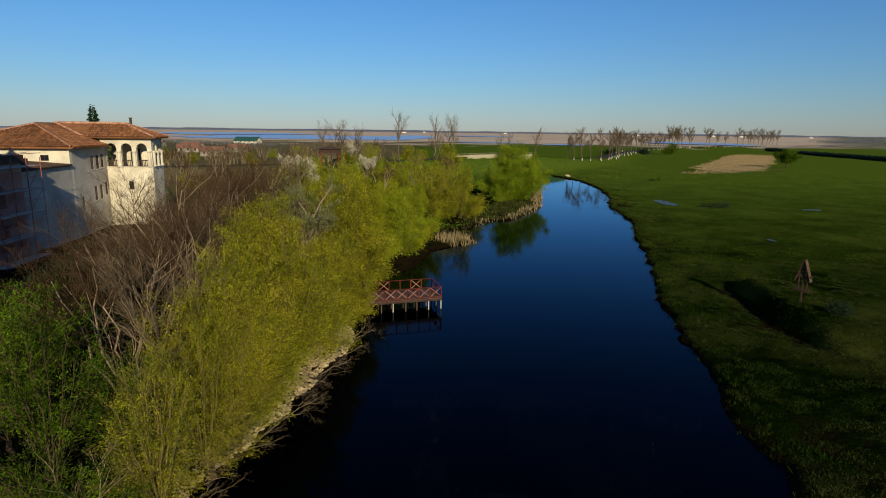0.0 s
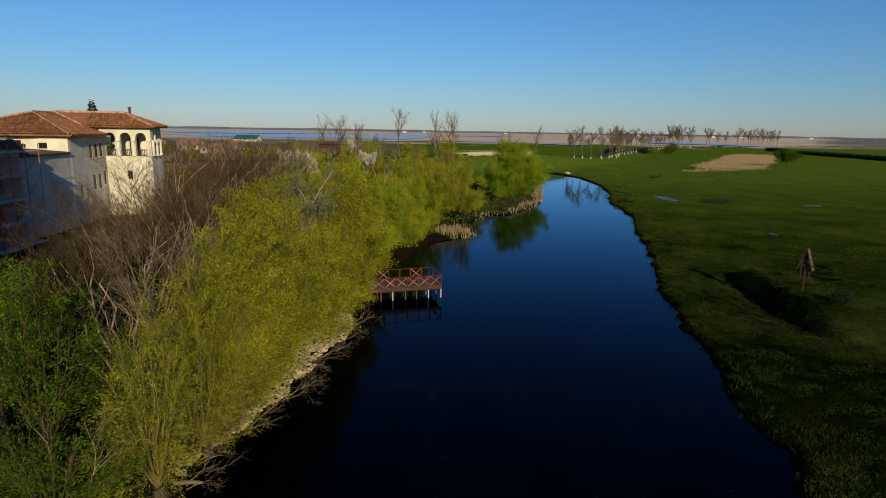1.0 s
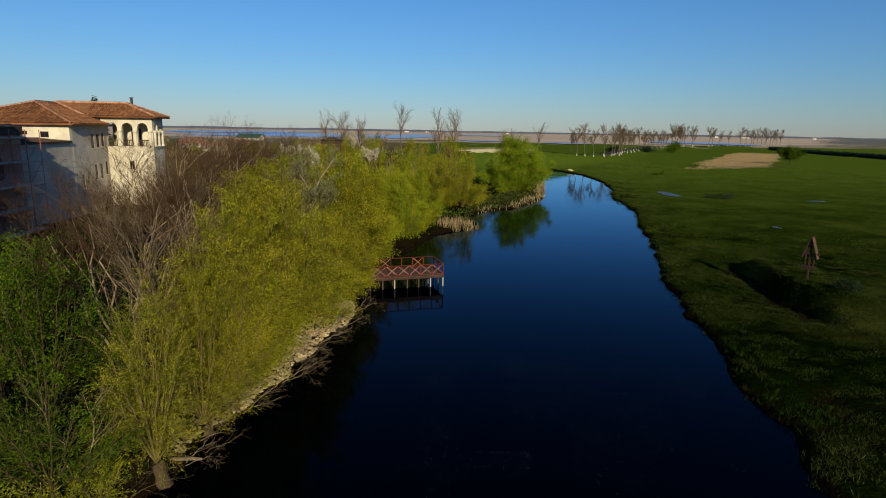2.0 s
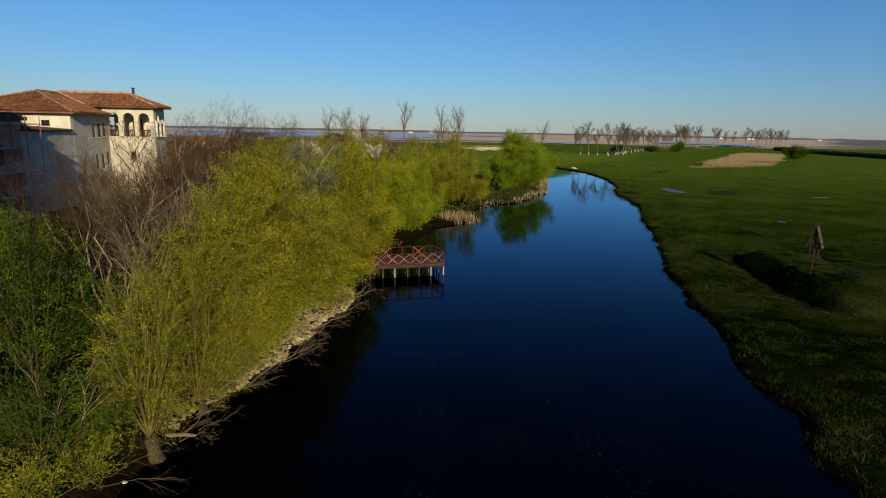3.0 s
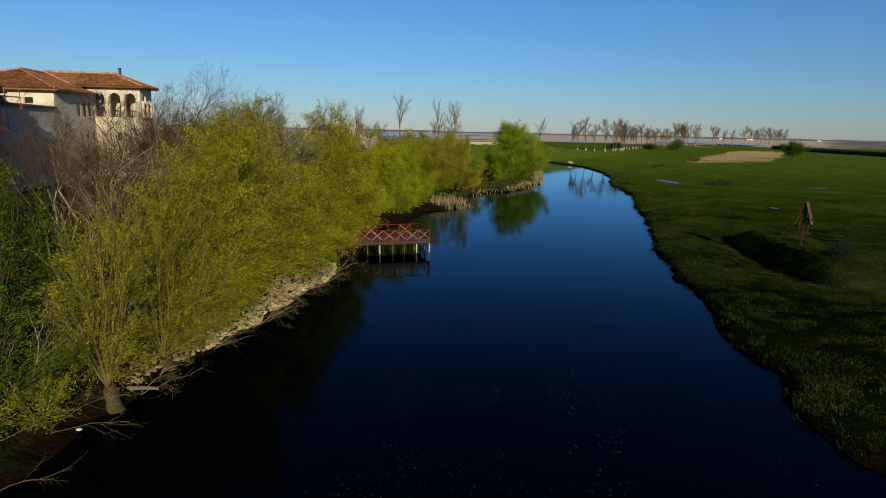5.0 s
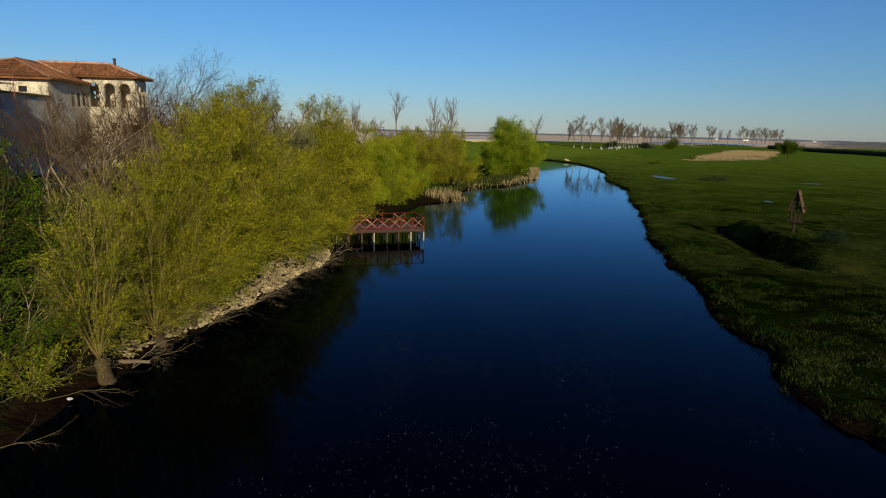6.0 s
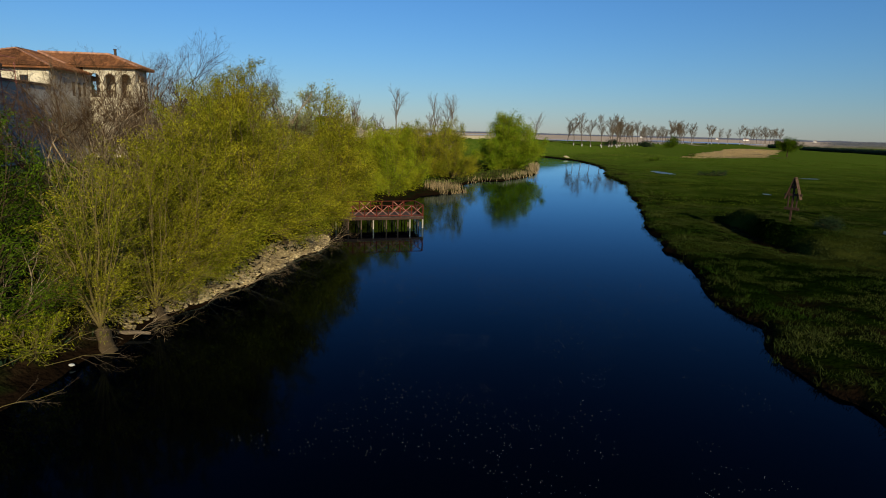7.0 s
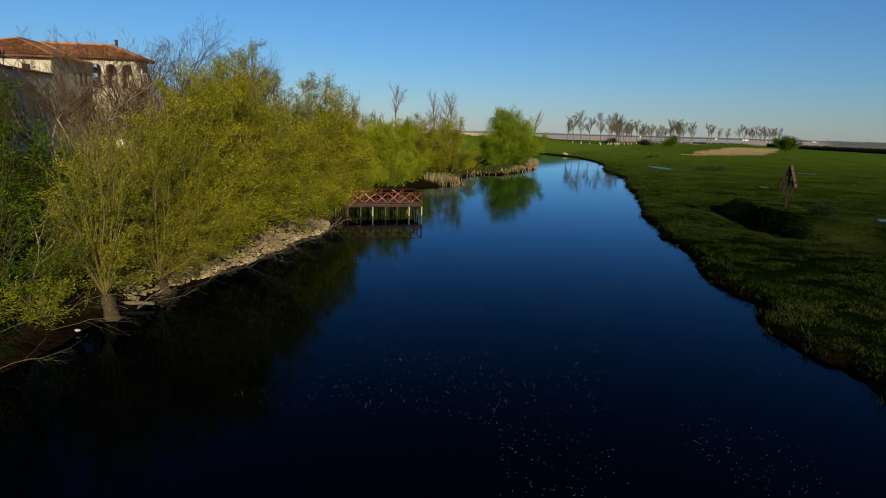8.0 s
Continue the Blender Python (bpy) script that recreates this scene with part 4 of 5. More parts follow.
# parapets, pillars and capitals between the arches
for m, spots_ in ((bf, (0.26, 1.85, 3.43, 4.99)), (bs, (0.08, 1.19, 2.3))):
    for u in spots_:
        bm = bmesh.new()
        for rad, z0, z1 in ((0.24, SILL, SILL + 0.18), (0.17, SILL + 0.18, 12.15), (0.25, 12.15, 12.32)):
            bmesh.ops.create_cone(bm, cap_ends=True, segments=12, radius1=rad, radius2=rad, depth=z1 - z0, matrix=Matrix.Translation((u, -0.03, (z0 + z1) / 2)))
        bmesh.ops.transform(bm, matrix=m, verts=bm.verts)
        part("pillar", bm, M["plaster"], mansion)
    for a, b in zip(spots_, spots_[1:]):
        bm = bmesh.new()
        box(bm, a + 0.26, b - 0.26, 0.1, 0.3, SILL + 0.02, SILL + 0.1)
        box(bm, a + 0.26, b - 0.26, 0.12, 0.28, SILL + 0.62, SILL + 0.72)
        for u in np.arange(a + 0.36, b - 0.3, 0.16):
            box(bm, u - 0.03, u + 0.03, 0.17, 0.23, SILL + 0.1, SILL + 0.62)
        bmesh.ops.transform(bm, matrix=m, verts=bm.verts)
        part("balustrade", bm, M["wood_dark"], mansion)
bm = bmesh.new()
box(bm, 0.003, LB + 0.06, SIDE - 0.06, SIDE - 0.003, SILL - 0.12, SILL, None, 0.01)
part("string_course", bm, M["plaster"], mansion)


def roof_face(parent, eave_a, eave_b, top_a, top_b, name="roof_slope"):
    """A tiled slope between its eave and its ridge: a board and rows of round tiles."""
    A, B, C, D = (Vector(v) for v in (eave_a, eave_b, top_b, top_a))
    nrm = (B - A).cross(D - A).normalized()
    bm = bmesh.new()
    ring = [A, B, C, D] if (C - D).length > 1e-3 else [A, B, C]
    lo = [bm.verts.new(p - nrm * 0.14) for p in ring]
    hi = [bm.verts.new(p) for p in ring]
    bm.faces.new(hi)
    bm.faces.new(lo[::-1])
    for i in range(len(ring)):
        j = (i + 1) % len(ring)
        bm.faces.new([hi[i], lo[i], lo[j], hi[j]])
    bmesh.ops.recalc_face_normals(bm, faces=bm.faces)
    slope = part(name, bm, M["tile"], parent)
    u = (B - A).normalized()
    v = nrm.cross(u)
    span, rise_ = (B - A).length, (D - A).dot(v)
    da, db = (D - A).dot(u), (C - A).dot(u)
    lines, r = [], random.Random(int(span * 100))
    s_ = 0.12
    while s_ < span:
        t = 1.0
        if s_ < da:
            t = s_ / da
        if s_ > db:
            t = min(t, (span - s_) / (span - db))
        if t > 0.03:
            k = max(2, int(t * rise_ / 0.42))
            for i in range(k):
                w0, w1 = t * rise_ * i / k, t * rise_ * (i + 1.12) / k
                off = r.uniform(-0.012, 0.012)
                p0 = A + u * (s_ + off) + v * w0 + nrm * (0.045 + r.uniform(0, 0.02))
                p1 = A + u * (s_ + off) + v * min(w1, t * rise_) + nrm * 0.02
                lines.append((np.array([p0, p1]), np.array([0.10, 0.085])))
        s_ += 0.235
    tagged(part_me("roof_tiles", mesh_of("roof_tiles", *tubes(lines, 5), M["tile"]), slope), kind="stuff")
    return slope


def ridge_row(parent, a, b):
    a, b = Vector(a), Vector(b)
    n = max(2, int((b - a).length / 0.42))
    for i in range(n):
        p0, p1 = a.lerp(b, i / n), a.lerp(b, min(1, (i + 1.1) / n))
        part_me("ridge_tile", mesh_of("ridge_tile", *tubes([(np.array([p0 + Vector((0, 0, 0.06)), p1 + Vector((0, 0, 0.03))]), np.array([0.15, 0.13]))], 7), M["ridge"], True), parent)


O = 0.65
RY = SIDE + 1.6
e0 = EAVE - 0.05
roof_face(mansion, (-11.2 - O, -O, e0), (O, -O, e0), (-5.6, 5.5, RIDGE), (-5.6, 5.5, RIDGE))
roof_face(mansion, (O, -O, e0), (O, SIDE - O, e0), (-5.6, 5.5, RIDGE), (-5.6, 12.0, RIDGE))
roof_face(mansion, (-11.2 - O, 16.5, e0), (-11.2 - O, -O, e0), (-5.6, 16.5, RIDGE), (-5.6, 5.5, RIDGE))
eb = EAVE_B - 0.05
roof_face(mansion, (-1.9, SIDE - O, eb), (LB + O, SIDE - O, eb), (-5.6, RY, RIDGE + 0.12), (1.7, RY, RIDGE + 0.12))
roof_face(mansion, (LB + O, SIDE - O, eb), (LB + O, SIDE + 3.2 + O, eb), (1.7, RY, RIDGE + 0.12), (1.7, RY + 0.02, RIDGE + 0.12))
roof_face(mansion, (LB + O, SIDE + 3.2 + O, eb), (-6.0, SIDE + 3.2 + O, eb), (1.7, RY, RIDGE + 0.12), (-6.0, RY, RIDGE + 0.12))
for a, b in [((O, -O, e0), (-5.6, 5.5, RIDGE)), ((-11.2 - O, -O, e0), (-5.6, 5.5, RIDGE)), ((-5.6, 5.5, RIDGE), (-5.6, 16.0, RIDGE)), ((-5.6, RY, RIDGE + 0.14), (1.7, RY, RIDGE + 0.14)),
             ((LB + O, SIDE - O, eb), (1.7, RY, RIDGE + 0.12)), ((LB + O, SIDE + 3.2 + O, eb), (1.7, RY, RIDGE + 0.12)), ((-1.8, SIDE - O + 0.05, 13.78), (-5.5, RY, 15.2))]:
    ridge_row(mansion, a, b)
bm = bmesh.new()
box(bm, 1.9, 2.12, RY + 0.5, RY + 0.72, 14.2, 15.8, None, 0.02)
box(bm, 1.85, 2.17, RY + 0.45, RY + 0.77, 15.8, 15.88, None, 0.02)
part("chimney", bm, M["wood_dark"], mansion, "dark slim chimney")

# the lower annex against the wing
annex = thing("annex", "plastered annex, its walls greyed for shade, with a dark low roof against the mansion", "house", (-36.2, 55.9, 0), TURN_M)
wall("wall_side", annex, pose(0.02, -8.5, 0, 0, 0, 90), 8.45, BASE, 11.2, 0.4, [], "plaster_shade")
wall("wall_front", annex, pose(-11.0, -8.5, 0), 11.0 - 0.39, BASE, 11.2, 0.4, [], "plaster_shade")
bm = bmesh.new()
q = pose(-5.3, -4.4, 11.6, 0, 4, 0)
box(bm, -6.0, 5.55, -4.7, 4.35, -0.08, 0.08, q, 0.02)
part("roof", bm, M["wood_dark"], annex, "dark weathered low-pitched roof")
for n in range(24):
    bm = bmesh.new()
    box(bm, -6.02, 5.58, -4.68 + n * 0.377, -4.62 + n * 0.377, 0.083, 0.13, q)
    part("batten", bm, M["wood_dark"], annex)

# ==== the tower under repair and its scaffold ====
tower = thing("tower", "red brick tower under repair with a dark cornice", "tower", (-38.0, 41.0, 0), 6.0)
wall("wall_side", tower, pose(4.6, 0, 0, 0, 0, 90), 5.0, 2.6, 12.0, 0.45, [(1.6, 2.7, 5.4, 7.4, True), (1.6, 2.7, 8.6, 10.4, True)], "brick")
wall("wall_front", tower, pose(0, 0, 0), 4.14, 2.6, 12.0, 0.45, [], "brick")
wall("wall_back", tower, pose(4.14, 5.0, 0, 0, 0, 180), 4.14, 2.6, 12.0, 0.45, [], "brick")
# unseen block, added out of view to cast the shadow on the annex wall
wall("nave_side", tower, pose(9.4, -17.0, 0, 0, 0, 90), 10.0, 2.0, 14.5, 0.45, [(1.6, 2.7, 6.0, 9.0, True), (4.6, 5.7, 6.0, 9.0, True), (7.6, 8.7, 6.0, 9.0, True)], "brick")
wall("nave_front", tower, pose(-2.4, -17.0, 0), 11.34, 2.0, 14.5, 0.45, [], "brick")
wall("nave_back", tower, pose(8.94, -7.0, 0, 0, 0, 180), 11.34, 2.0, 14.5, 0.45, [], "brick")
for k in (-1, 1):
    bm = bmesh.new()
    box(bm, -4.15, 4.15, -17.4, -6.6, -0.09, 0.09, pose(3.5 + k * 2.97, 0, 17.55, 0, 45 * k, 0), 0.02)
    part("nave_roof", bm, M["tile"], tower, "red tiled roof of the unseen block that shades the annex")
# gables of the same unseen shadow caster
for y in (-16.9, -7.1):
    bm = bmesh.new()
    bm.faces.new([bm.verts.new(p) for p in ((-2.1, y, 14.5), (9.1, y, 14.5), (3.5, y, 20.1))])
    bmesh.ops.solidify(bm, geom=bm.faces[:], thickness=0.2)
    part("gable", bm, M["brick"], tower)
for name, d, key in [("cornice", (-0.4, 5.0, -0.4, 5.4, 12.003, 12.3), "wood_dark"), ("cap", (-0.2, 4.8, -0.2, 5.2, 12.303, 12.6), "wood_dark"), ("frieze", (4.603, 4.66, 0.0, 5.0, 11.3, 11.9), "wood_pale"),
                     ("floor", (0.46, 4.14, 0.46, 4.5, 7.7, 7.9), "dark")]:
    bm = bmesh.new()
    box(bm, *d, None, 0.02)
    part(name, bm, M[key], tower)
scaffold = thing("scaffold", "rusty red tube scaffold with pale plank platforms against the tower", "scaffold", (-38.0, 41.0, 0), 6.0)
for x in (4.85, 5.95):
    for y in (-0.3, 1.6, 3.5, 5.3):
        part_me("standard", mesh_of("standard", *tubes([(np.array([(x, y, 2.6), (x, y, 8.0), (x, y, 12.4)]), np.array([0.03, 0.03, 0.03]))], 6), M["steel_red"], True), scaffold)
for z in (4.5, 6.35, 8.15, 9.95, 11.75):
    for k in range(3):
        bm = bmesh.new()
        box(bm, 4.92 + 0.33 * k, 5.22 + 0.33 * k, -0.5 + 0.1 * k, 5.45, z, z + 0.05, None, 0.008)
        part("plank", bm, M["wood_pale"], scaffold)
    for x in (4.85, 5.95):
        for dz in (-0.04, 1.0):
            part_me("ledger", mesh_of("ledger", *tubes([(np.array([(x, -0.5, z + dz), (x, 5.5, z + dz)]), np.array([0.025, 0.025]))], 5), M["steel_red"], True), scaffold)
for z in (4.5, 6.35, 8.15, 9.95):
    part_me("brace", mesh_of("brace", *tubes([(np.array([(5.98, -0.3, z), (5.98, 1.6, z + 1.8)]), np.array([0.022, 0.022]))], 5), M["steel_red"], True), scaffold)
    part_me("brace", mesh_of("brace", *tubes([(np.array([(4.85, 5.33, z), (5.95, 5.33, z + 1.8)]), np.array([0.022, 0.022]))], 5), M["steel_red"], True), scaffold)

# ==== the landing stage ====
stage = thing("landing_stage", "dark red wooden landing stage with crossed railings on pale piles", "pier", (-0.3, 48.0, 0), 18.0)
LONG, WIDE, DECK, RAIL = 9.6, 2.9, 1.0, 1.93
BAY = 0.97
for n in range(int(LONG / 0.16)):
    bm = bmesh.new()
    box(bm, -0.155 - n * 0.16, -0.005 - n * 0.16, -0.08, WIDE + 0.08, DECK - 0.05, DECK - (0.006 if n % 3 else 0), None, 0.006)
    part("plank", bm, M["wood_grey"], stage)
for y in (0.0, WIDE / 2, WIDE):
    bm = bmesh.new()
    box(bm, -LONG, 0, y - 0.06, y + 0.06, DECK - 0.24, DECK - 0.055, None, 0.01)
    part("joist", bm, M["wood_cross"], stage)
prnd = random.Random(2)
for n in range(10):
    for y in (0.02, WIDE * 0.36, WIDE * 0.68, WIDE - 0.02):
        x = -0.12 - n * 1.02 + prnd.uniform(-0.06, 0.06)
        r0 = prnd.uniform(0.04, 0.065)
        part_me("pile", mesh_of("pile", *tubes([(np.array([(x + prnd.uniform(-0.05, 0.05), y, -1.3), (x, y, 0.0), (x, y, DECK - 0.245)]), np.array([r0, r0, r0 * 0.92]))], 7), M["wood_pale" if y < 0.1 and (n % 3 == 1 or n == 0) else "wood_grey"], True), stage)


def railing(a, b, bays, skip=()):
    a, b = Vector(a), Vector(b)
    for n in range(bays + 1):
        p = a.lerp(b, n / bays)
        bm = bmesh.new()
        beam(bm, p + Vector((0, 0, DECK)), p + Vector((0, 0, RAIL - 0.02)), 0.075, 0.075, 0.008)
        part("post", bm, M["wood_red"], stage)
    for z, h in ((RAIL, 0.045), (DECK + 0.1, 0.05)):
        bm = bmesh.new()
        beam(bm, a + Vector((0, 0, z)), b + Vector((0, 0, z)), 0.11, h, 0.008)
        part("rail", bm, M["wood_red"], stage)
    for n in range(bays):
        if n in skip:
            continue
        p, q = a.lerp(b, (n + 0.06) / bays), a.lerp(b, (n + 0.94) / bays)
        for z0, z1 in ((DECK + 0.15, RAIL - 0.06), (RAIL - 0.06, DECK + 0.15)):
            bm = bmesh.new()
            off = Vector((0, 0.02 if z0 < z1 else -0.02, 0))
            beam(bm, p + off + Vector((0, 0, z0)), q + off + Vector((0, 0, z1)), 0.03, 0.045, 0.004)
            part("crosspiece", bm, M["wood_worn"], stage, "worn pale red brace")


railing((-0.06, 0.0, 0), (-0.06 - 9 * BAY, 0.0, 0), 9)
railing((-0.06, WIDE, 0), (-0.06 - 9 * BAY, WIDE, 0), 9, (0, 2, 3, 5, 6, 8))
railing((-0.06, 0.1, 0), (-0.06, WIDE - 0.1, 0), 2, (0,))

# ==== the wayside cross ====
cz = float(height(28.6, 46.0))
cross = thing("wayside_cross", "dark carved wooden wayside cross under a steep little roof", "cross", (28.6, 46.0, cz - 0.1), -48.0)
for name, a, b, w, h, key in [("post", (0, 0, 0), (0, 0, 3.3), 0.13, 0.13, "wood_cross"), ("upright", (-0.3, 0, 1.1), (-0.3, 0, 2.6), 0.085, 0.1, "wood_cross"), ("upright", (0.3, 0, 1.1), (0.3, 0, 2.6), 0.085, 0.1, "wood_cross"),
                              ("crossbar", (-0.52, -0.02, 1.12), (0.52, -0.02, 1.12), 0.14, 0.2, "wood_cross"), ("crossbar", (-0.62, -0.02, 2.2), (0.62, -0.02, 2.2), 0.12, 0.17, "wood_cross"),
                              ("crossbar", (-0.32, -0.02, 2.78), (0.32, -0.02, 2.78), 0.11, 0.14, "wood_cross"),
                              # sunward board in a lighter wood than its twin: sunlight put into the colour
                              ("roof_board", (0.02, 0, 3.55), (0.56, 0, 1.85), 0.5, 0.05, "wood_cross_lit"), ("roof_board", (-0.02, 0, 3.55), (-0.56, 0, 1.85), 0.5, 0.05, "wood_cross")]:
    bm = bmesh.new()
    a, b = Vector(a), Vector(b)
    if name in ("post", "upright"):
        box(bm, a.x - w / 2, a.x + w / 2, a.y - h / 2, a.y + h / 2, a.z, b.z, None, 0.012)
    else:
        beam(bm, a, b, w, h, 0.008)
    part(name, bm, M[key], cross)
for k in range(4):
    for s_ in (-1, 1):
        bm = bmesh.new()
        z = 3.5 - 0.42 * k
        x = s_ * (0.05 + 0.135 * k)
        beam(bm, (x, -0.26, z - 0.02), (x, 0.26, z - 0.02), 0.05, 0.06, 0.005)
        part("roof_batten", bm, M["wood_cross"], cross)

# ==== bushes and trees of the meadow and the distance ====
willow((139.5, 247), 6.6, 5.4, 600, "leaf", "broad dark green twin-stemmed tree in the open meadow", stems=18, shoots=22, dense=34, size=0.5, name="meadow_tree", short=2.2, fat=1.2, skirt=False)
willow((142, 387), 6.2, 4.4, 601, "leaf", "round green bush beside the avenue", stems=12, shoots=18, dense=26, size=0.75, name="bush", short=0.5)
willow((123, 382), 2.6, 6.0, 602, "hedge", "low dark bush in the meadow", stems=12, shoots=14, dense=26, size=0.75, name="bush", short=0.3)
willow((96, 358), 2.4, 4.0, 603, "hedge", "low dark bush in the meadow", stems=10, shoots=12, dense=26, size=0.75, name="bush", short=0.3)
# the first, dark and flat, is added to stand for a shaded dip
for n, (x, y, h, w, key) in enumerate([(52, 113, 0.7, 2.6, "hedge"), (61, 176, 0.8, 2.0, "leaf"), (86, 212, 1.4, 2.2, "leaf"), (30.0, 43.4, 0.4, 0.4, "hedge")]):
    willow((x, y), h, w, 610 + n, key, "low scrubby bush in the meadow grass, once in place of a shaded dip", stems=9, shoots=9, dense=30, size=0.2, name="bush", short=0.15)
for n, (x, y, h) in enumerate([(-31.0, 118.0, 7.4), (-27.5, 112.0, 6.4), (-29.0, 172.0, 7.0), (-36.0, 128.0, 6.5), (-22.0, 150.0, 6.0)]):
    bare_tree((x, y), h, 620 + n, "blossoming white shrub tree in spring", 3, "twig_grey", TALL, 0.45, 0.02, "blossom_tree", ("blossom", 3600, 0.34))
mid = [willow((-20, 112), 6.0, 3.4, 630, "willow_green", "fresh green bush beyond the wood", stems=14, shoots=10, dense=22, size=0.45, name="bush", short=0.4),
       bare_tree((-30, 118), 7.0, 631, "bare brown tree beyond the wood", 3, "twig", TALL, 0.4, 0.014, fine=0.03),
       willow((-14, 128), 5.0, 3.0, 632, "willow", "yellow-green bush beyond the wood", stems=14, shoots=10, dense=22, size=0.45, name="bush", short=0.4),
       bare_tree((-44, 92), 7.5, 633, "bare brown tree beyond the wood", 3, "twig_grey", TALL, 0.4, 0.014, fine=0.03)]
for n in range(188):
    src = mid[n % 4]
    x, y = pick.uniform(-34, 1), pick.uniform(104, 190)
    if n > 54:
        x, y = pick.uniform(-130, -22), pick.uniform(88, 250)
        src = mid[1 + 2 * (n % 2)] if pick.random() < 0.75 else src
        if n > 150:
            x, y = pick.uniform(-150, -30), pick.uniform(190, 360)
    if -48 < x < -20 and 48 < y < 84 or abs(x + y * 0.207) < 3.5 and 88 < y < 141:
        continue
    q = pose(x, y, float(height(x, y)) - 0.15, 0, 0, pick.uniform(0, 360)) @ Matrix.Scale(pick.uniform(0.6, 1.15), 4)
    copy_thing(src, q).matrix_world = q

# spruce behind the mansion
spruce = thing("spruce", "dark green conical spruce behind the mansion", "tree", (-104, 170, 3.0))
part_me("trunk", mesh_of("trunk", *tubes([(np.array([(0, 0, -0.3), (0, 0, 9), (0.1, 0, 18)]), np.array([0.3, 0.2, 0.03]))], 7), M["bark"], True), spruce)
sr = np.random.default_rng(9)
sz = 18.2 * (1 - sr.random(9000) ** 0.55 * 0.93)
sa = sr.random(9000) * 2 * np.pi
rad = (18.6 - sz) * 0.24 * (0.35 + 0.65 * sr.random(9000) ** 0.5) * (0.8 + 0.3 * np.sin(sz * 5))
sp = np.stack([np.cos(sa) * rad, np.sin(sa) * rad, sz - rad * 0.25], -1)
part_me("crown", mesh_of("crown", *blades(sp, np.stack([np.cos(sa), np.sin(sa), np.full(9000, -0.25)], -1) + sr.normal(size=(9000, 3)) * 0.25, 0.8, 0.22, 3), M["spruce"]), spruce)


def hedge(pts, high, wide, seed):
    """A clipped dark hedge along a line: a lumpy core under a skin of leaves."""
    r = np.random.default_rng(seed)
    ob = thing("hedge", "long dark clipped hedge across the meadow", "hedge")
    core, spots = [], []
    for (x0, y0), (x1, y1) in zip(pts, pts[1:]):
        n = int(math.hypot(x1 - x0, y1 - y0) / 2)
        t = np.linspace(0, 1, n)
        p = np.stack([x0 + (x1 - x0) * t, y0 + (y1 - y0) * t, np.full(n, 1.2 + high * 0.45)], -1) + r.normal(size=(n, 3)) * 0.15
        core.append((p, high * 0.42 + r.random(n) * 0.3))
        k = r.random(n * 60)
        spots.append(np.stack([x0 + (x1 - x0) * k, y0 + (y1 - y0) * k, 1.2 + high * r.random(n * 60)], -1) + r.normal(size=(n * 60, 3)) * (wide * 0.45, wide * 0.45, 0.1))
    part_me("core", mesh_of("core", *tubes(core, 8), M["hedge"], True), ob)
    s_ = np.concatenate(spots)
    part_me("leaf_skin", mesh_of("leaf_skin", *blades(s_, r.normal(size=s_.shape), 0.8, 0.4, seed), M["hedge"]), ob)


hedge([(227, 200), (238, 325), (249, 428)], 2.6, 2.6, 1)
hedge([(262, 466), (263, 498)], 3.0, 2.6, 2)

def far_woods(pts, high, deep, per, seed, label):
    """A line of far trees: many small clumps of twigs and leaves, uneven in height."""
    r = np.random.default_rng(seed)
    spots = []
    for (x0, y0), (x1, y1) in zip(pts, pts[1:]):
        n = int(math.hypot(x1 - x0, y1 - y0) * per)
        t = r.random(n)
        x, y = x0 + (x1 - x0) * t, y0 + (y1 - y0) * t
        top = high * (0.25 + 0.9 * ripple(x, y, 60, seed) * ripple(x, y, 17, seed + 1) + 0.25 * ripple(x, y, 6, seed + 2))
        spots.append(np.stack([x + r.normal(size=n) * deep, y + r.normal(size=n) * deep, 1.0 + top * r.random(n) ** 0.7], -1))
    p = np.concatenate(spots)
    v, f = blades(p, r.normal(size=p.shape) + (0, 0, 1.2), high * 0.22, high * 0.12, seed)
    tagged(new("far_woods", mesh_of("far_woods", v, f, M["woods_haze"])), label, "woods", kind="stuff")


# far foliage painted grey-blue in place of the haze before it
M["woods_haze"] = mat("far_woods", (0.15, 0.155, 0.17), 0.9, 0.2, 0.02, 0.2, 0, 0.0, island=0.15)
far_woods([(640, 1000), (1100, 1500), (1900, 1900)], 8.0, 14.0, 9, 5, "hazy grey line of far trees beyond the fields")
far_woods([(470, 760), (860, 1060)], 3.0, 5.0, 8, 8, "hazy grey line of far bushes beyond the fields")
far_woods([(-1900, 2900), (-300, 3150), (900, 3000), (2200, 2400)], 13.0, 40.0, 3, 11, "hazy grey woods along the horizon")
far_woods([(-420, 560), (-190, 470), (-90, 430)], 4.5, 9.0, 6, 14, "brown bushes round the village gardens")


# ==== gate tower, houses and posts of the village ====
gate = thing("belfry_gate", "rusty red wooden gate tower with a small roof", "gate", (-29.6, 142, float(height(-29.6, 142)) - 1.8), 12)
for x in (-2.2, 2.2):
    for y in (-1.6, 1.6):
        bm = bmesh.new()
        box(bm, x - 0.22, x + 0.22, y - 0.22, y + 0.22, 0, 8.4, None, 0.03)
        part("post", bm, M["wood_red"], gate)
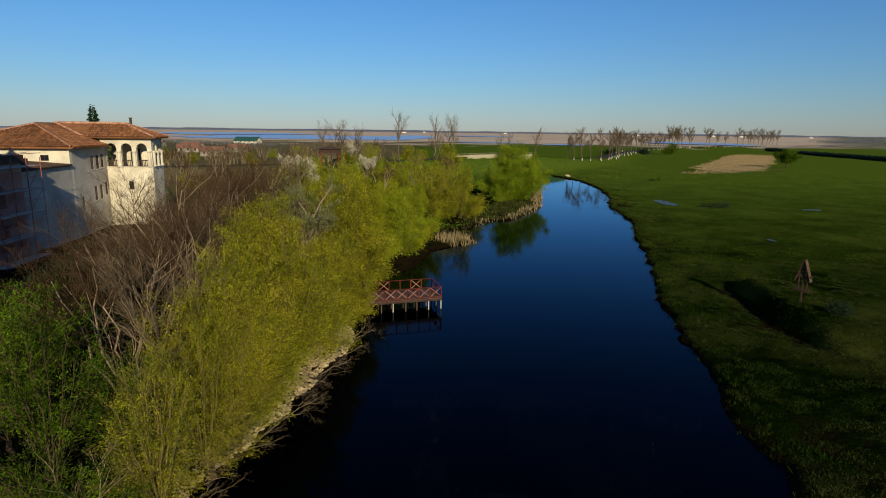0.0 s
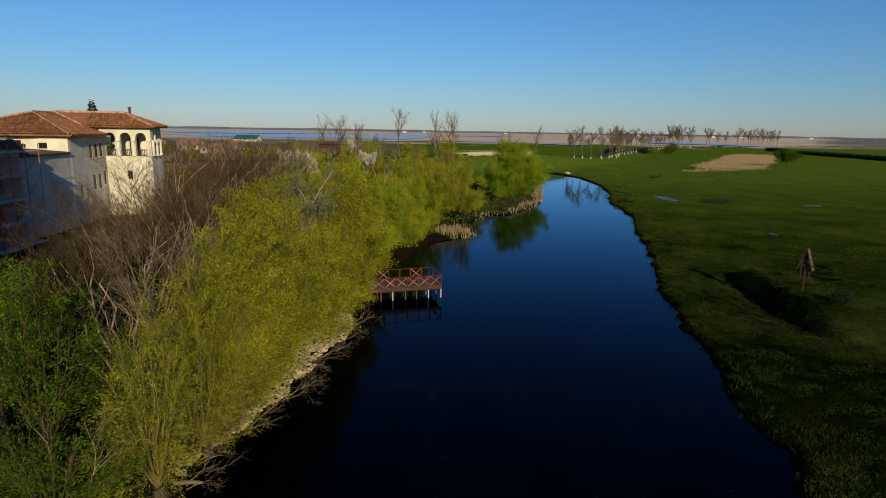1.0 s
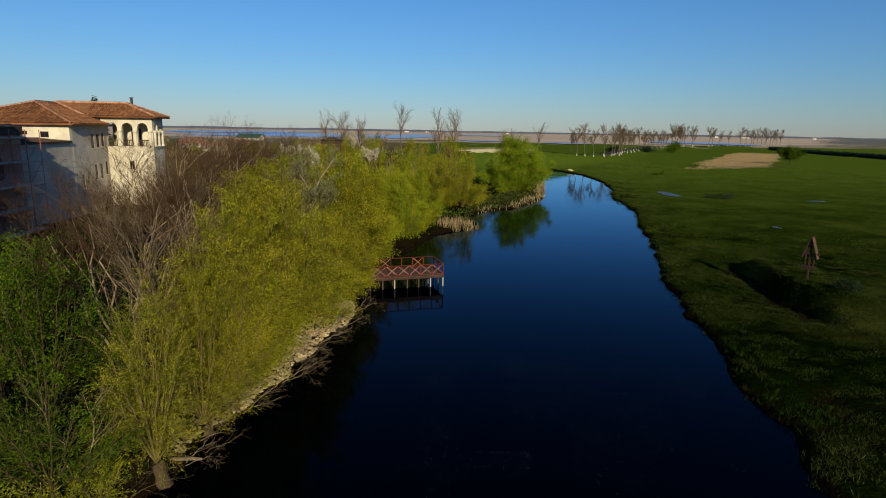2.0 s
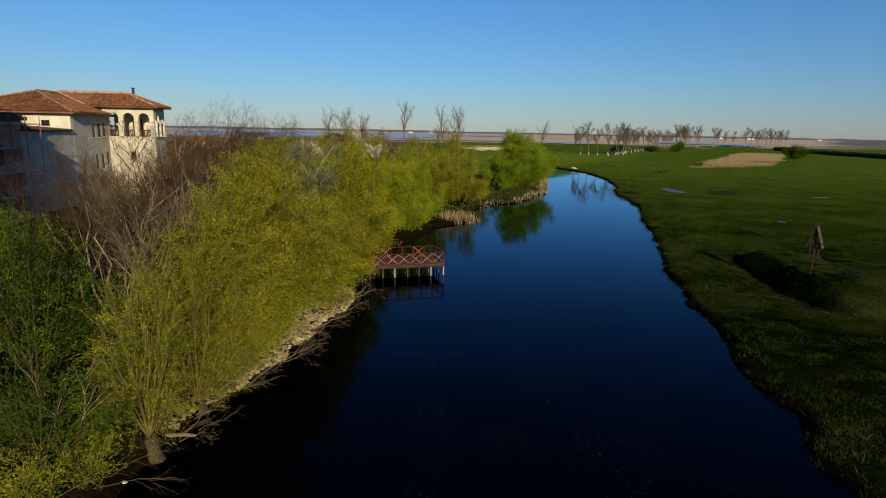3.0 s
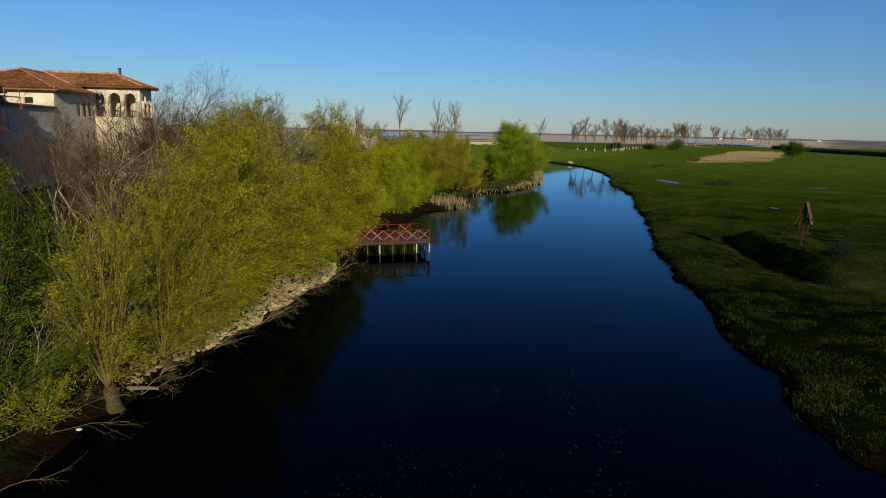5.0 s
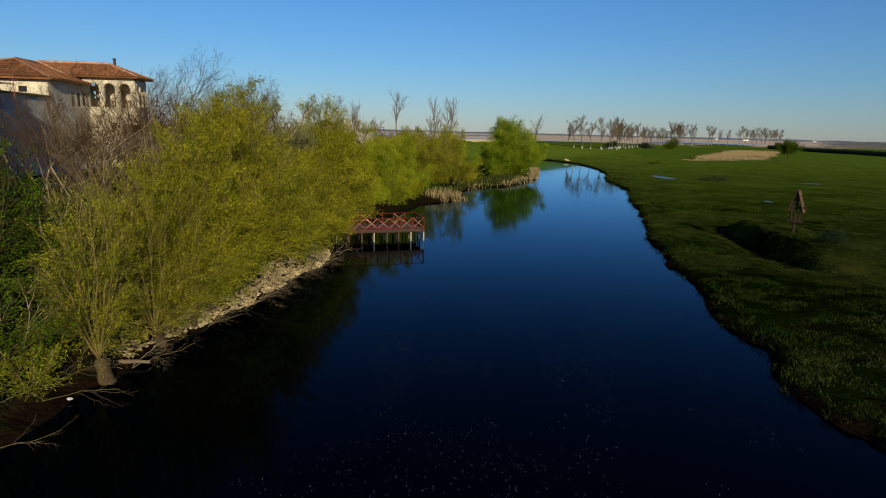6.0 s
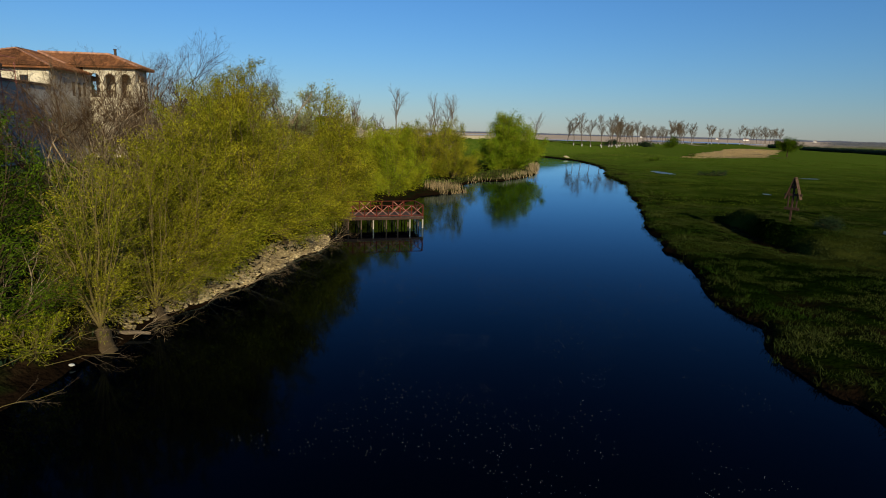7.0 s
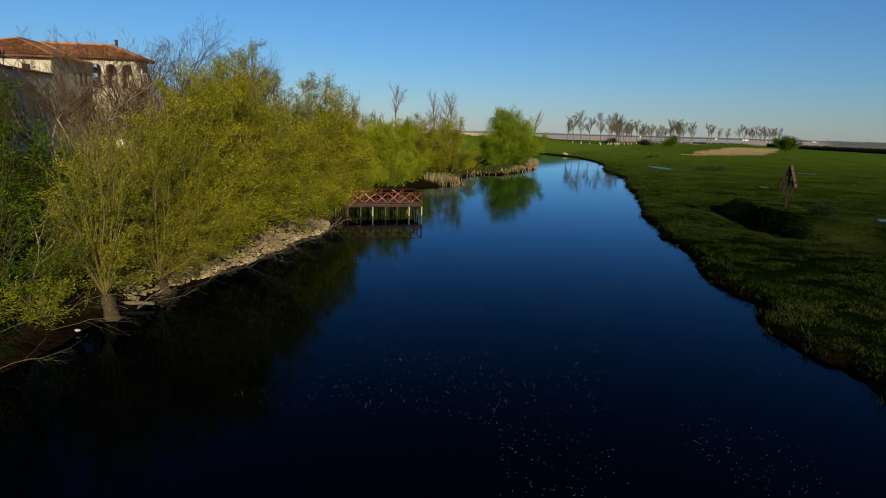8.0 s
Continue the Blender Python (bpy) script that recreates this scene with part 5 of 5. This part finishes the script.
for name, d, key in [("beam", (-2.6, 2.6, -1.75, -1.45, 8.4, 8.8), "wood_cross"), ("beam", (-2.6, 2.6, 1.45, 1.75, 8.4, 8.8), "wood_cross"), ("beam", (-2.6, 2.6, -1.7, -1.5, 6.0, 6.25), "wood_cross"), ("platform", (-2.5, 2.5, -1.44, 1.44, 8.5, 8.75), "wood_dark"),
                     ("parapet", (-2.5, 2.5, -1.7, -1.62, 8.81, 9.3), "wood_cross"), ("parapet", (-2.5, 2.5, 1.62, 1.7, 8.81, 9.3), "wood_cross")]:
    bm = bmesh.new()
    box(bm, *d, None, 0.02)
    part(name, bm, M[key], gate)
for s_ in (-1, 1):
    bm = bmesh.new()
    beam(bm, (s_ * 2.2, -1.6, 5.0), (s_ * 1.1, -1.6, 6.1), 0.16)
    part("brace", bm, M["wood_cross"], gate)
    for x in (-2.3, 2.3):
        bm = bmesh.new()
        box(bm, x - 0.1, x + 0.1, s_ * 1.55 - 0.1, s_ * 1.55 + 0.1, 8.8, 9.3, None, 0.01)
        part("stud", bm, M["wood_cross"], gate)


bm = bmesh.new()
bmesh.ops.create_cone(bm, cap_ends=True, segments=4, radius1=3.9, radius2=0.6, depth=0.7, matrix=Matrix.Translation((0, 0, 9.65)) @ Matrix.Diagonal((1, 0.75, 1, 1)) @ pose(0, 0, 0, 0, 0, 45))
part("roof", bm, M["wood_dark"], gate)


def house(at, rz, w, d, h, rise_, roof_key, label, wall_key="plaster", windows=3):
    ob = thing("house", label, "house", at, rz)
    bm = bmesh.new()
    box(bm, -w / 2, w / 2, -d / 2, d / 2, -1.0, h)
    part("wall", bm, M[wall_key], ob)
    for s_ in (-1, 1):
        bm = bmesh.new()
        a, b = Vector((0, s_ * (d / 2 + 0.5), h - 0.15)), Vector((0, 0, h + rise_))
        beam(bm, a, b, w + 1.0, 0.16)
        part("roof_slope", bm, M[roof_key], ob)
        bm = bmesh.new()
        v = [bm.verts.new(p) for p in ((s_ * (w / 2 - 0.1), -d / 2, h - 0.02), (s_ * (w / 2 - 0.1), d / 2, h - 0.02), (s_ * (w / 2 - 0.1), 0, h + rise_ - 0.1), (s_ * (w / 2 - 0.35), -d / 2, h - 0.02), (s_ * (w / 2 - 0.35), d / 2, h - 0.02), (s_ * (w / 2 - 0.35), 0, h + rise_ - 0.1))]
        for q in ((0, 1, 2), (5, 4, 3), (0, 3, 4, 1), (1, 4, 5, 2), (2, 5, 3, 0)):
            bm.faces.new([v[k] for k in q])
        bmesh.ops.recalc_face_normals(bm, faces=bm.faces)
        part("gable", bm, M[wall_key], ob)
    for k in range(windows):
        x = (k + 0.5) / windows * w - w / 2
        bm = bmesh.new()
        box(bm, x - 0.5, x + 0.5, -d / 2 - 0.04, -d / 2 + 0.1, h * 0.4, h * 0.4 + 1.2, None, 0.02)
        part("window", bm, M["glass"], ob)
    return ob


M["wall_old"] = mat("old_house_wall", (0.32, 0.28, 0.22), 0.9, 0.15, 0.6, 6, 0.2, 0.1)
M["roof_green"] = mat("green_sheet_roof", (0.03, 0.09, 0.065), 0.5, 0.15, 0.2, 3, 0, 0.4)
M["roof_brown"] = mat("old_brown_tile", (0.26, 0.12, 0.075), 0.85, 0.25, 0.6, 5, 0.3, 0.2)
house((-190, 540, 1.3), -8, 22, 12, 2.2, 3.6, "roof_green", "low white house with a green sheet roof", "plaster", 5)
for n, (x, y, rz, w) in enumerate([(-150, 330, 20, 11), (-170, 380, -10, 12), (-128, 345, 35, 10), (-215, 420, 0, 12), (-120, 290, 25, 11)]):
    house((x, y, float(height(x, y))), rz, w, 8, 2.6, 2.0, "roof_brown", "small village house with an old tiled roof", "wall_old")
for n, (x, y) in enumerate([(-640, 3250), (-260, 3050), (-160, 3200), (270, 3150), (1180, 2700), (1260, 2600), (1500, 2500), (1650, 2200), (1720, 2000), (900, 2900)]):
    house((x, y, 1.2), n * 37 % 90, 16 + n % 3 * 5, 9, 4.5, 3.4, "roof_brown", "far white house at the foot of the hills", "white", 3)
for n, (x, y, h) in enumerate([(-6.2, 104, 5.2), (-2.2, 112, 5.0), (-9.0, 132, 4.6)]):
    ob = thing("wooden_post", "weathered grey wooden post among the bushes", "post", (x, y, float(height(x, y)) - 0.3), 0)
    part_me("shaft", mesh_of("shaft", *tubes([(np.array([(0, 0, 0), (0.04, 0, h * 0.5), (0.05, 0.03, h)]), np.array([0.13, 0.11, 0.09]))], 7), M["wood_grey"], True), ob)

# ==== small things on the banks ====
log = thing("log", "pale barkless log lying at the water's edge", "log", (-10.0, 20.9, float(height(-10.0, 20.9)) + 0.05), 12)
part_me("stem", mesh_of("stem", *tubes([(np.array([(-0.75, 0, 0.0), (-0.3, 0.05, 0.02), (0.4, 0.02, 0.03), (0.9, -0.06, 0.0)]), np.array([0.06, 0.085, 0.08, 0.05]))], 8), M["wood_pile"], True), log)
fr = np.random.default_rng(31)
for n, (x, y, ax, ay, ln) in enumerate([(-10.6, 17.4, 1.0, -0.1, 3.6), (-11.2, 16.2, 0.8, 0.5, 4.2), (-10.4, 14.4, 1.0, 0.3, 2.8), (-9.6, 21.6, 0.9, 0.6, 2.6), (-9.2, 24.8, 1.0, 0.2, 2.4), (-8.2, 29.5, 1.0, -0.2, 2.2), (-7.8, 33.0, 1.0, 0.1, 2.4), (-7.2, 37.0, 1.0, 0.3, 2.2), (-12.4, 15.2, 0.9, -0.6, 4.0)]):
    ob = thing("branch", "bare fallen branch reaching out over the water", "branch", (x, y, float(height(x, y))), 0)
    out = {}
    grow((0, 0, 0.1), (ax, ay, 0.3), ln * 0.8, 0.011, 0, fr, [(7, 0.4, 0.6, -0.05), (4, 0.5, 0.8, 0)], out)
    tagged(part_me("stem", mesh_of("stem", *tubes(out[0], 6), M["shoot"], True), ob))
    tagged(part_me("twigs", mesh_of("twigs", *tubes(out[1] + out[2], 3), M["twig_grey"]), ob), kind="stuff")
host = bare_tree((-14.9, 34.0), 9.6, 523, "slim bare tree that carries a bird nest", 1, "twig", BARE, 0.2, 0.007)
bpy.context.view_layer.update()
crotch = min((host.matrix_world @ v.co for k in host.children if k.name.startswith("trunk") for v in k.data.vertices), key=lambda p: abs(p.z - 11.0))
nest = thing("nest", "dark ball-shaped bird nest of twigs in a bare tree", "nest", crotch, 0)
nl = []
for n in range(160):
    v = fr.normal(size=3)
    v /= np.linalg.norm(v)
    w = np.cross(v, fr.normal(size=3))
    w /= np.linalg.norm(w)
    nl.append((np.array([v * 0.14 - w * 0.22, v * 0.19, v * 0.14 + w * 0.22]), np.array([0.012, 0.015, 0.008])))
tagged(part_me("twigs", mesh_of("twigs", *tubes(nl, 3), M["twig"]), nest), kind="stuff")
bm = bmesh.new()
bmesh.ops.create_icosphere(bm, subdivisions=2, radius=0.15)
for v in bm.verts:
    v.co *= 0.85 + 0.6 * noise.noise(v.co * 5)
part("lining", bm, M["twig"], nest)
bag = thing("litter", "small white piece of litter on the mud", "litter", (-10.15, 18.0, float(height(-10.15, 18.0)) + 0.06), 30)
bm = bmesh.new()
bmesh.ops.create_icosphere(bm, subdivisions=2, radius=0.09)
for v in bm.verts:
    v.co = Vector((v.co.x * 1.3, v.co.y, v.co.z * 0.6)) * (0.8 + 0.5 * noise.noise(v.co * 9))
part("sheet", bm, M["whitewash"], bag)

# ==== reeds, grass and floating fluff ====
def stand(name, label, category, pts, length, width, key, seed, lean=0.25, per=1, scatter=0.1):
    r = np.random.default_rng(seed)
    pts = np.repeat(pts, per, 0) + np.concatenate([r.normal(size=(len(pts) * per, 2)) * scatter, np.zeros((len(pts) * per, 1))], 1)
    n = len(pts)
    way = np.concatenate([r.normal(size=(n, 2)) * lean, np.ones((n, 1))], 1)
    ln = length * (0.45 + 0.8 * r.random(n))
    return tagged(new(name, mesh_of(name, *blades(pts, way, ln, width * (0.7 + 0.6 * r.random(n)), seed), M[key])), label, category, kind="stuff")


def scatter(n, x0, x1, y0, y1, keep, seed):
    r = np.random.default_rng(seed)
    x, y = r.uniform(x0, x1, n), r.uniform(y0, y1, n)
    ok = keep(x, y)
    x, y = x[ok], y[ok]
    return np.stack([x, y, height(x, y) - 0.03], -1)


def off_right(x, y):
    return x - right_bank(y)


def off_left(x, y):
    return left_bank(y) - x


rnd = lambda x, y, size, seed: ripple(x, y, size, seed)  # noqa: E731
stand("meadow_grass", "short uneven green meadow grass", "grass", scatter(52000, 13, 50, 8, 66, lambda x, y: (off_right(x, y) > 0.2) & (rnd(x, y, 0.8, 9) + 0.5 * rnd(x, y, 2.9, 10) > 0.66), 41), 0.17, 0.017, "grass_near_dim", 1, 0.7, 10, 0.13)
stand("bank_sedge", "coarse tufts of sedge along the river edge", "grass", scatter(15000, 13, 45, 8, 130, lambda x, y: (off_right(x, y) > -0.15) & (off_right(x, y) < 0.5 + 2.6 * rnd(x, y, 3.1, 12)) & (rnd(x, y, 0.8, 14) > 0.42), 42), 0.33, 0.022, "grass_near_dim", 2, 0.6, 14, 0.12)
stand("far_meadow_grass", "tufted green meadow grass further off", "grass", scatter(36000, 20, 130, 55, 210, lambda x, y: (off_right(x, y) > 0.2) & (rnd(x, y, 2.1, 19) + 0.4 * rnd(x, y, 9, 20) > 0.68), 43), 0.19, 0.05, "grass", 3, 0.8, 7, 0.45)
stand("dry_grass", "pale dry grass along the far river bank", "grass", scatter(9000, 22, 90, 60, 230, lambda x, y: (off_right(x, y) > 0.1) & (off_right(x, y) < 1.0 + 20 * rnd(x, y, 14, 22) ** 3), 44), 0.3, 0.045, "dry", 4, 0.5, 2, 0.3)
# weeds take the dark hedge colour to stand for the shade they grow in
stand("undergrowth", "green weeds under the trees, darkened for the wood's shade", "weeds", scatter(7000, -34, -6, 9, 60, lambda x, y: (off_left(x, y) > 1.0) & (rnd(x, y, 2.2, 31) > 0.4), 45), 0.42, 0.06, "hedge", 5, 0.7, 4, 0.2)
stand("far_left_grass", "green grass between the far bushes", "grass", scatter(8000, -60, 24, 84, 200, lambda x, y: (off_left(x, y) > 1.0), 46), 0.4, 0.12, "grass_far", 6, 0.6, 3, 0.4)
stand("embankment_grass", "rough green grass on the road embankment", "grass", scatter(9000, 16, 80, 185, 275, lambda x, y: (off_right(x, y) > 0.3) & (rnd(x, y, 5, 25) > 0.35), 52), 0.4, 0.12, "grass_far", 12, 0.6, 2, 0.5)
stand("dry_reeds", "clump of dry straw-coloured reeds at the water's edge", "reeds", scatter(1500, -2.5, 4.6, 73, 80, lambda x, y: np.hypot((x - 1.2) / 3.0, (y - 76.6) / 2.0) < 1, 47), 1.15, 0.06, "reed", 7, 0.16, 1)
stand("spit_reeds", "dry reeds fringing the low spit", "reeds", scatter(7000, 4, 24, 90, 150, lambda x, y: (off_left(x, y) > -0.3) & (off_left(x, y) < 0.6 + 2.0 * rnd(x, y, 3, 51)), 48), 0.9, 0.09, "reed", 8, 0.25, 1)
stand("spit_sedge", "low green sedge on the spit", "reeds", scatter(9000, 2, 24, 84, 150, lambda x, y: (off_left(x, y) > 0.1) & (off_left(x, y) < 9), 49), 0.45, 0.05, "dry", 9, 0.5, 2)


def in_straw(x, y):
    return np.abs((x - 150 - (y - 305) * 0.57) / 15) ** 4 + np.abs((y - 305) / 88) ** 4 < 0.1 + 1.6 * rnd(x, y, 12, 62) + 0.9 * rnd(x, y, 4, 63)


stand("straw_bed", "broad patch of dry tan reeds in the meadow", "reeds", scatter(70000, 75, 225, 205, 412, in_straw, 50), 0.5, 0.13, "straw", 10, 0.5, 1)
stand("pale_track", "pale dry grass strip in the meadow", "grass", scatter(9000, 44, 130, 190, 260, lambda x, y: np.abs(y - 205 - (x - 40) * 0.28) < 7 * rnd(x, y, 9, 71), 51), 0.5, 0.12, "dry", 11, 0.5, 1)
ffr = np.random.default_rng(77)
fx, fy = ffr.uniform(-5, 14, 5600), ffr.uniform(7, 34, 5600)
ok = (ripple(fx, fy, 2.4, 81) + 0.35 * ripple(fx, fy, 0.7, 82) > 0.42 + np.abs(fx - 3.2 - fy * 0.13) * 0.07) & (fx < right_bank(fy) - 0.4)
fx, fy = fx[ok], fy[ok]
a6 = np.arange(6) * np.pi / 3
fv, ff = [], []
for n, (x, y) in enumerate(zip(fx, fy)):
    s_ = ffr.uniform(0.003, 0.0075)
    ring = np.stack([x + s_ * np.cos(a6) * 1.5, y + s_ * np.sin(a6), np.full(6, 0.004)], -1)
    fv.append(np.concatenate([ring, [(x, y, 0.018)]]))
    ff.append([(7 * n + i, 7 * n + (i + 1) % 6, 7 * n + 6) for i in range(6)])
tagged(new("floating_fluff", mesh_of("floating_fluff", np.concatenate(fv), np.concatenate(ff), M["foam"])), "small pale willow fluff floating on the water", "fluff", kind="stuff")

# ==== the stones of the bank, last ====
stones = thing("stone_revetment", "loose pale stones laid along the river bank", "stone bank", kind="structure")
shapes = []
for k in range(7):
    bm = bmesh.new()
    bmesh.ops.create_icosphere(bm, subdivisions=1, radius=1.0)
    for v in bm.verts:
        v.co *= 0.72 + 0.75 * noise.noise(v.co * 1.1 + Vector((k * 7, 0, 0)))
        v.co.z = max(-0.45, min(0.45, v.co.z * 0.9))
    me = bpy.data.meshes.new("stone")
    bm.to_mesh(me)
    bm.free()
    me.materials.append(M["stone"])
    shapes.append(me)
sd = random.Random(12)
rest_v, rest_f, placed = [], [], 0
spots = []
while len(spots) < 2700:
    y = sd.uniform(21.5, 43.6)
    d = sd.uniform(0.15, 1.9) if y > 27 else sd.uniform(0.25, 1.6)
    if y < 25 and sd.random() < 0.4:
        continue
    x = float(left_bank(np.array(y))) - d
    spots.append((x, y, d))
spots.sort(key=lambda p: p[2])
for x, y, d in spots:
    s_ = sd.uniform(0.06, 0.16) * (1.35 if sd.random() < 0.15 else 0.85)
    q = pose(x, y, float(height(x, y)) + s_ * 0.25, sd.uniform(-15, 15), sd.uniform(-15, 15), sd.uniform(0, 360)) @ Matrix.Diagonal((s_ * sd.uniform(0.9, 1.5), s_, s_ * sd.uniform(0.7, 1.1), 1))
    me = shapes[sd.randrange(7)]
    if placed < 300 and 24 < y < 43.6 and sd.random() < 0.55:
        ob = under(new("stone", me), stones)
        ob.matrix_world = q
        placed += 1
    else:
        base = sum(len(v) for v in rest_v)
        rest_v.append(np.array([q @ v.co for v in me.vertices]))
        rest_f.append(np.array([[base + i for i in p.vertices] for p in me.polygons]))
tagged(part_me("small_stones", mesh_of("small_stones", np.concatenate(rest_v), np.concatenate(rest_f), M["stone"]), stones), kind="stuff")
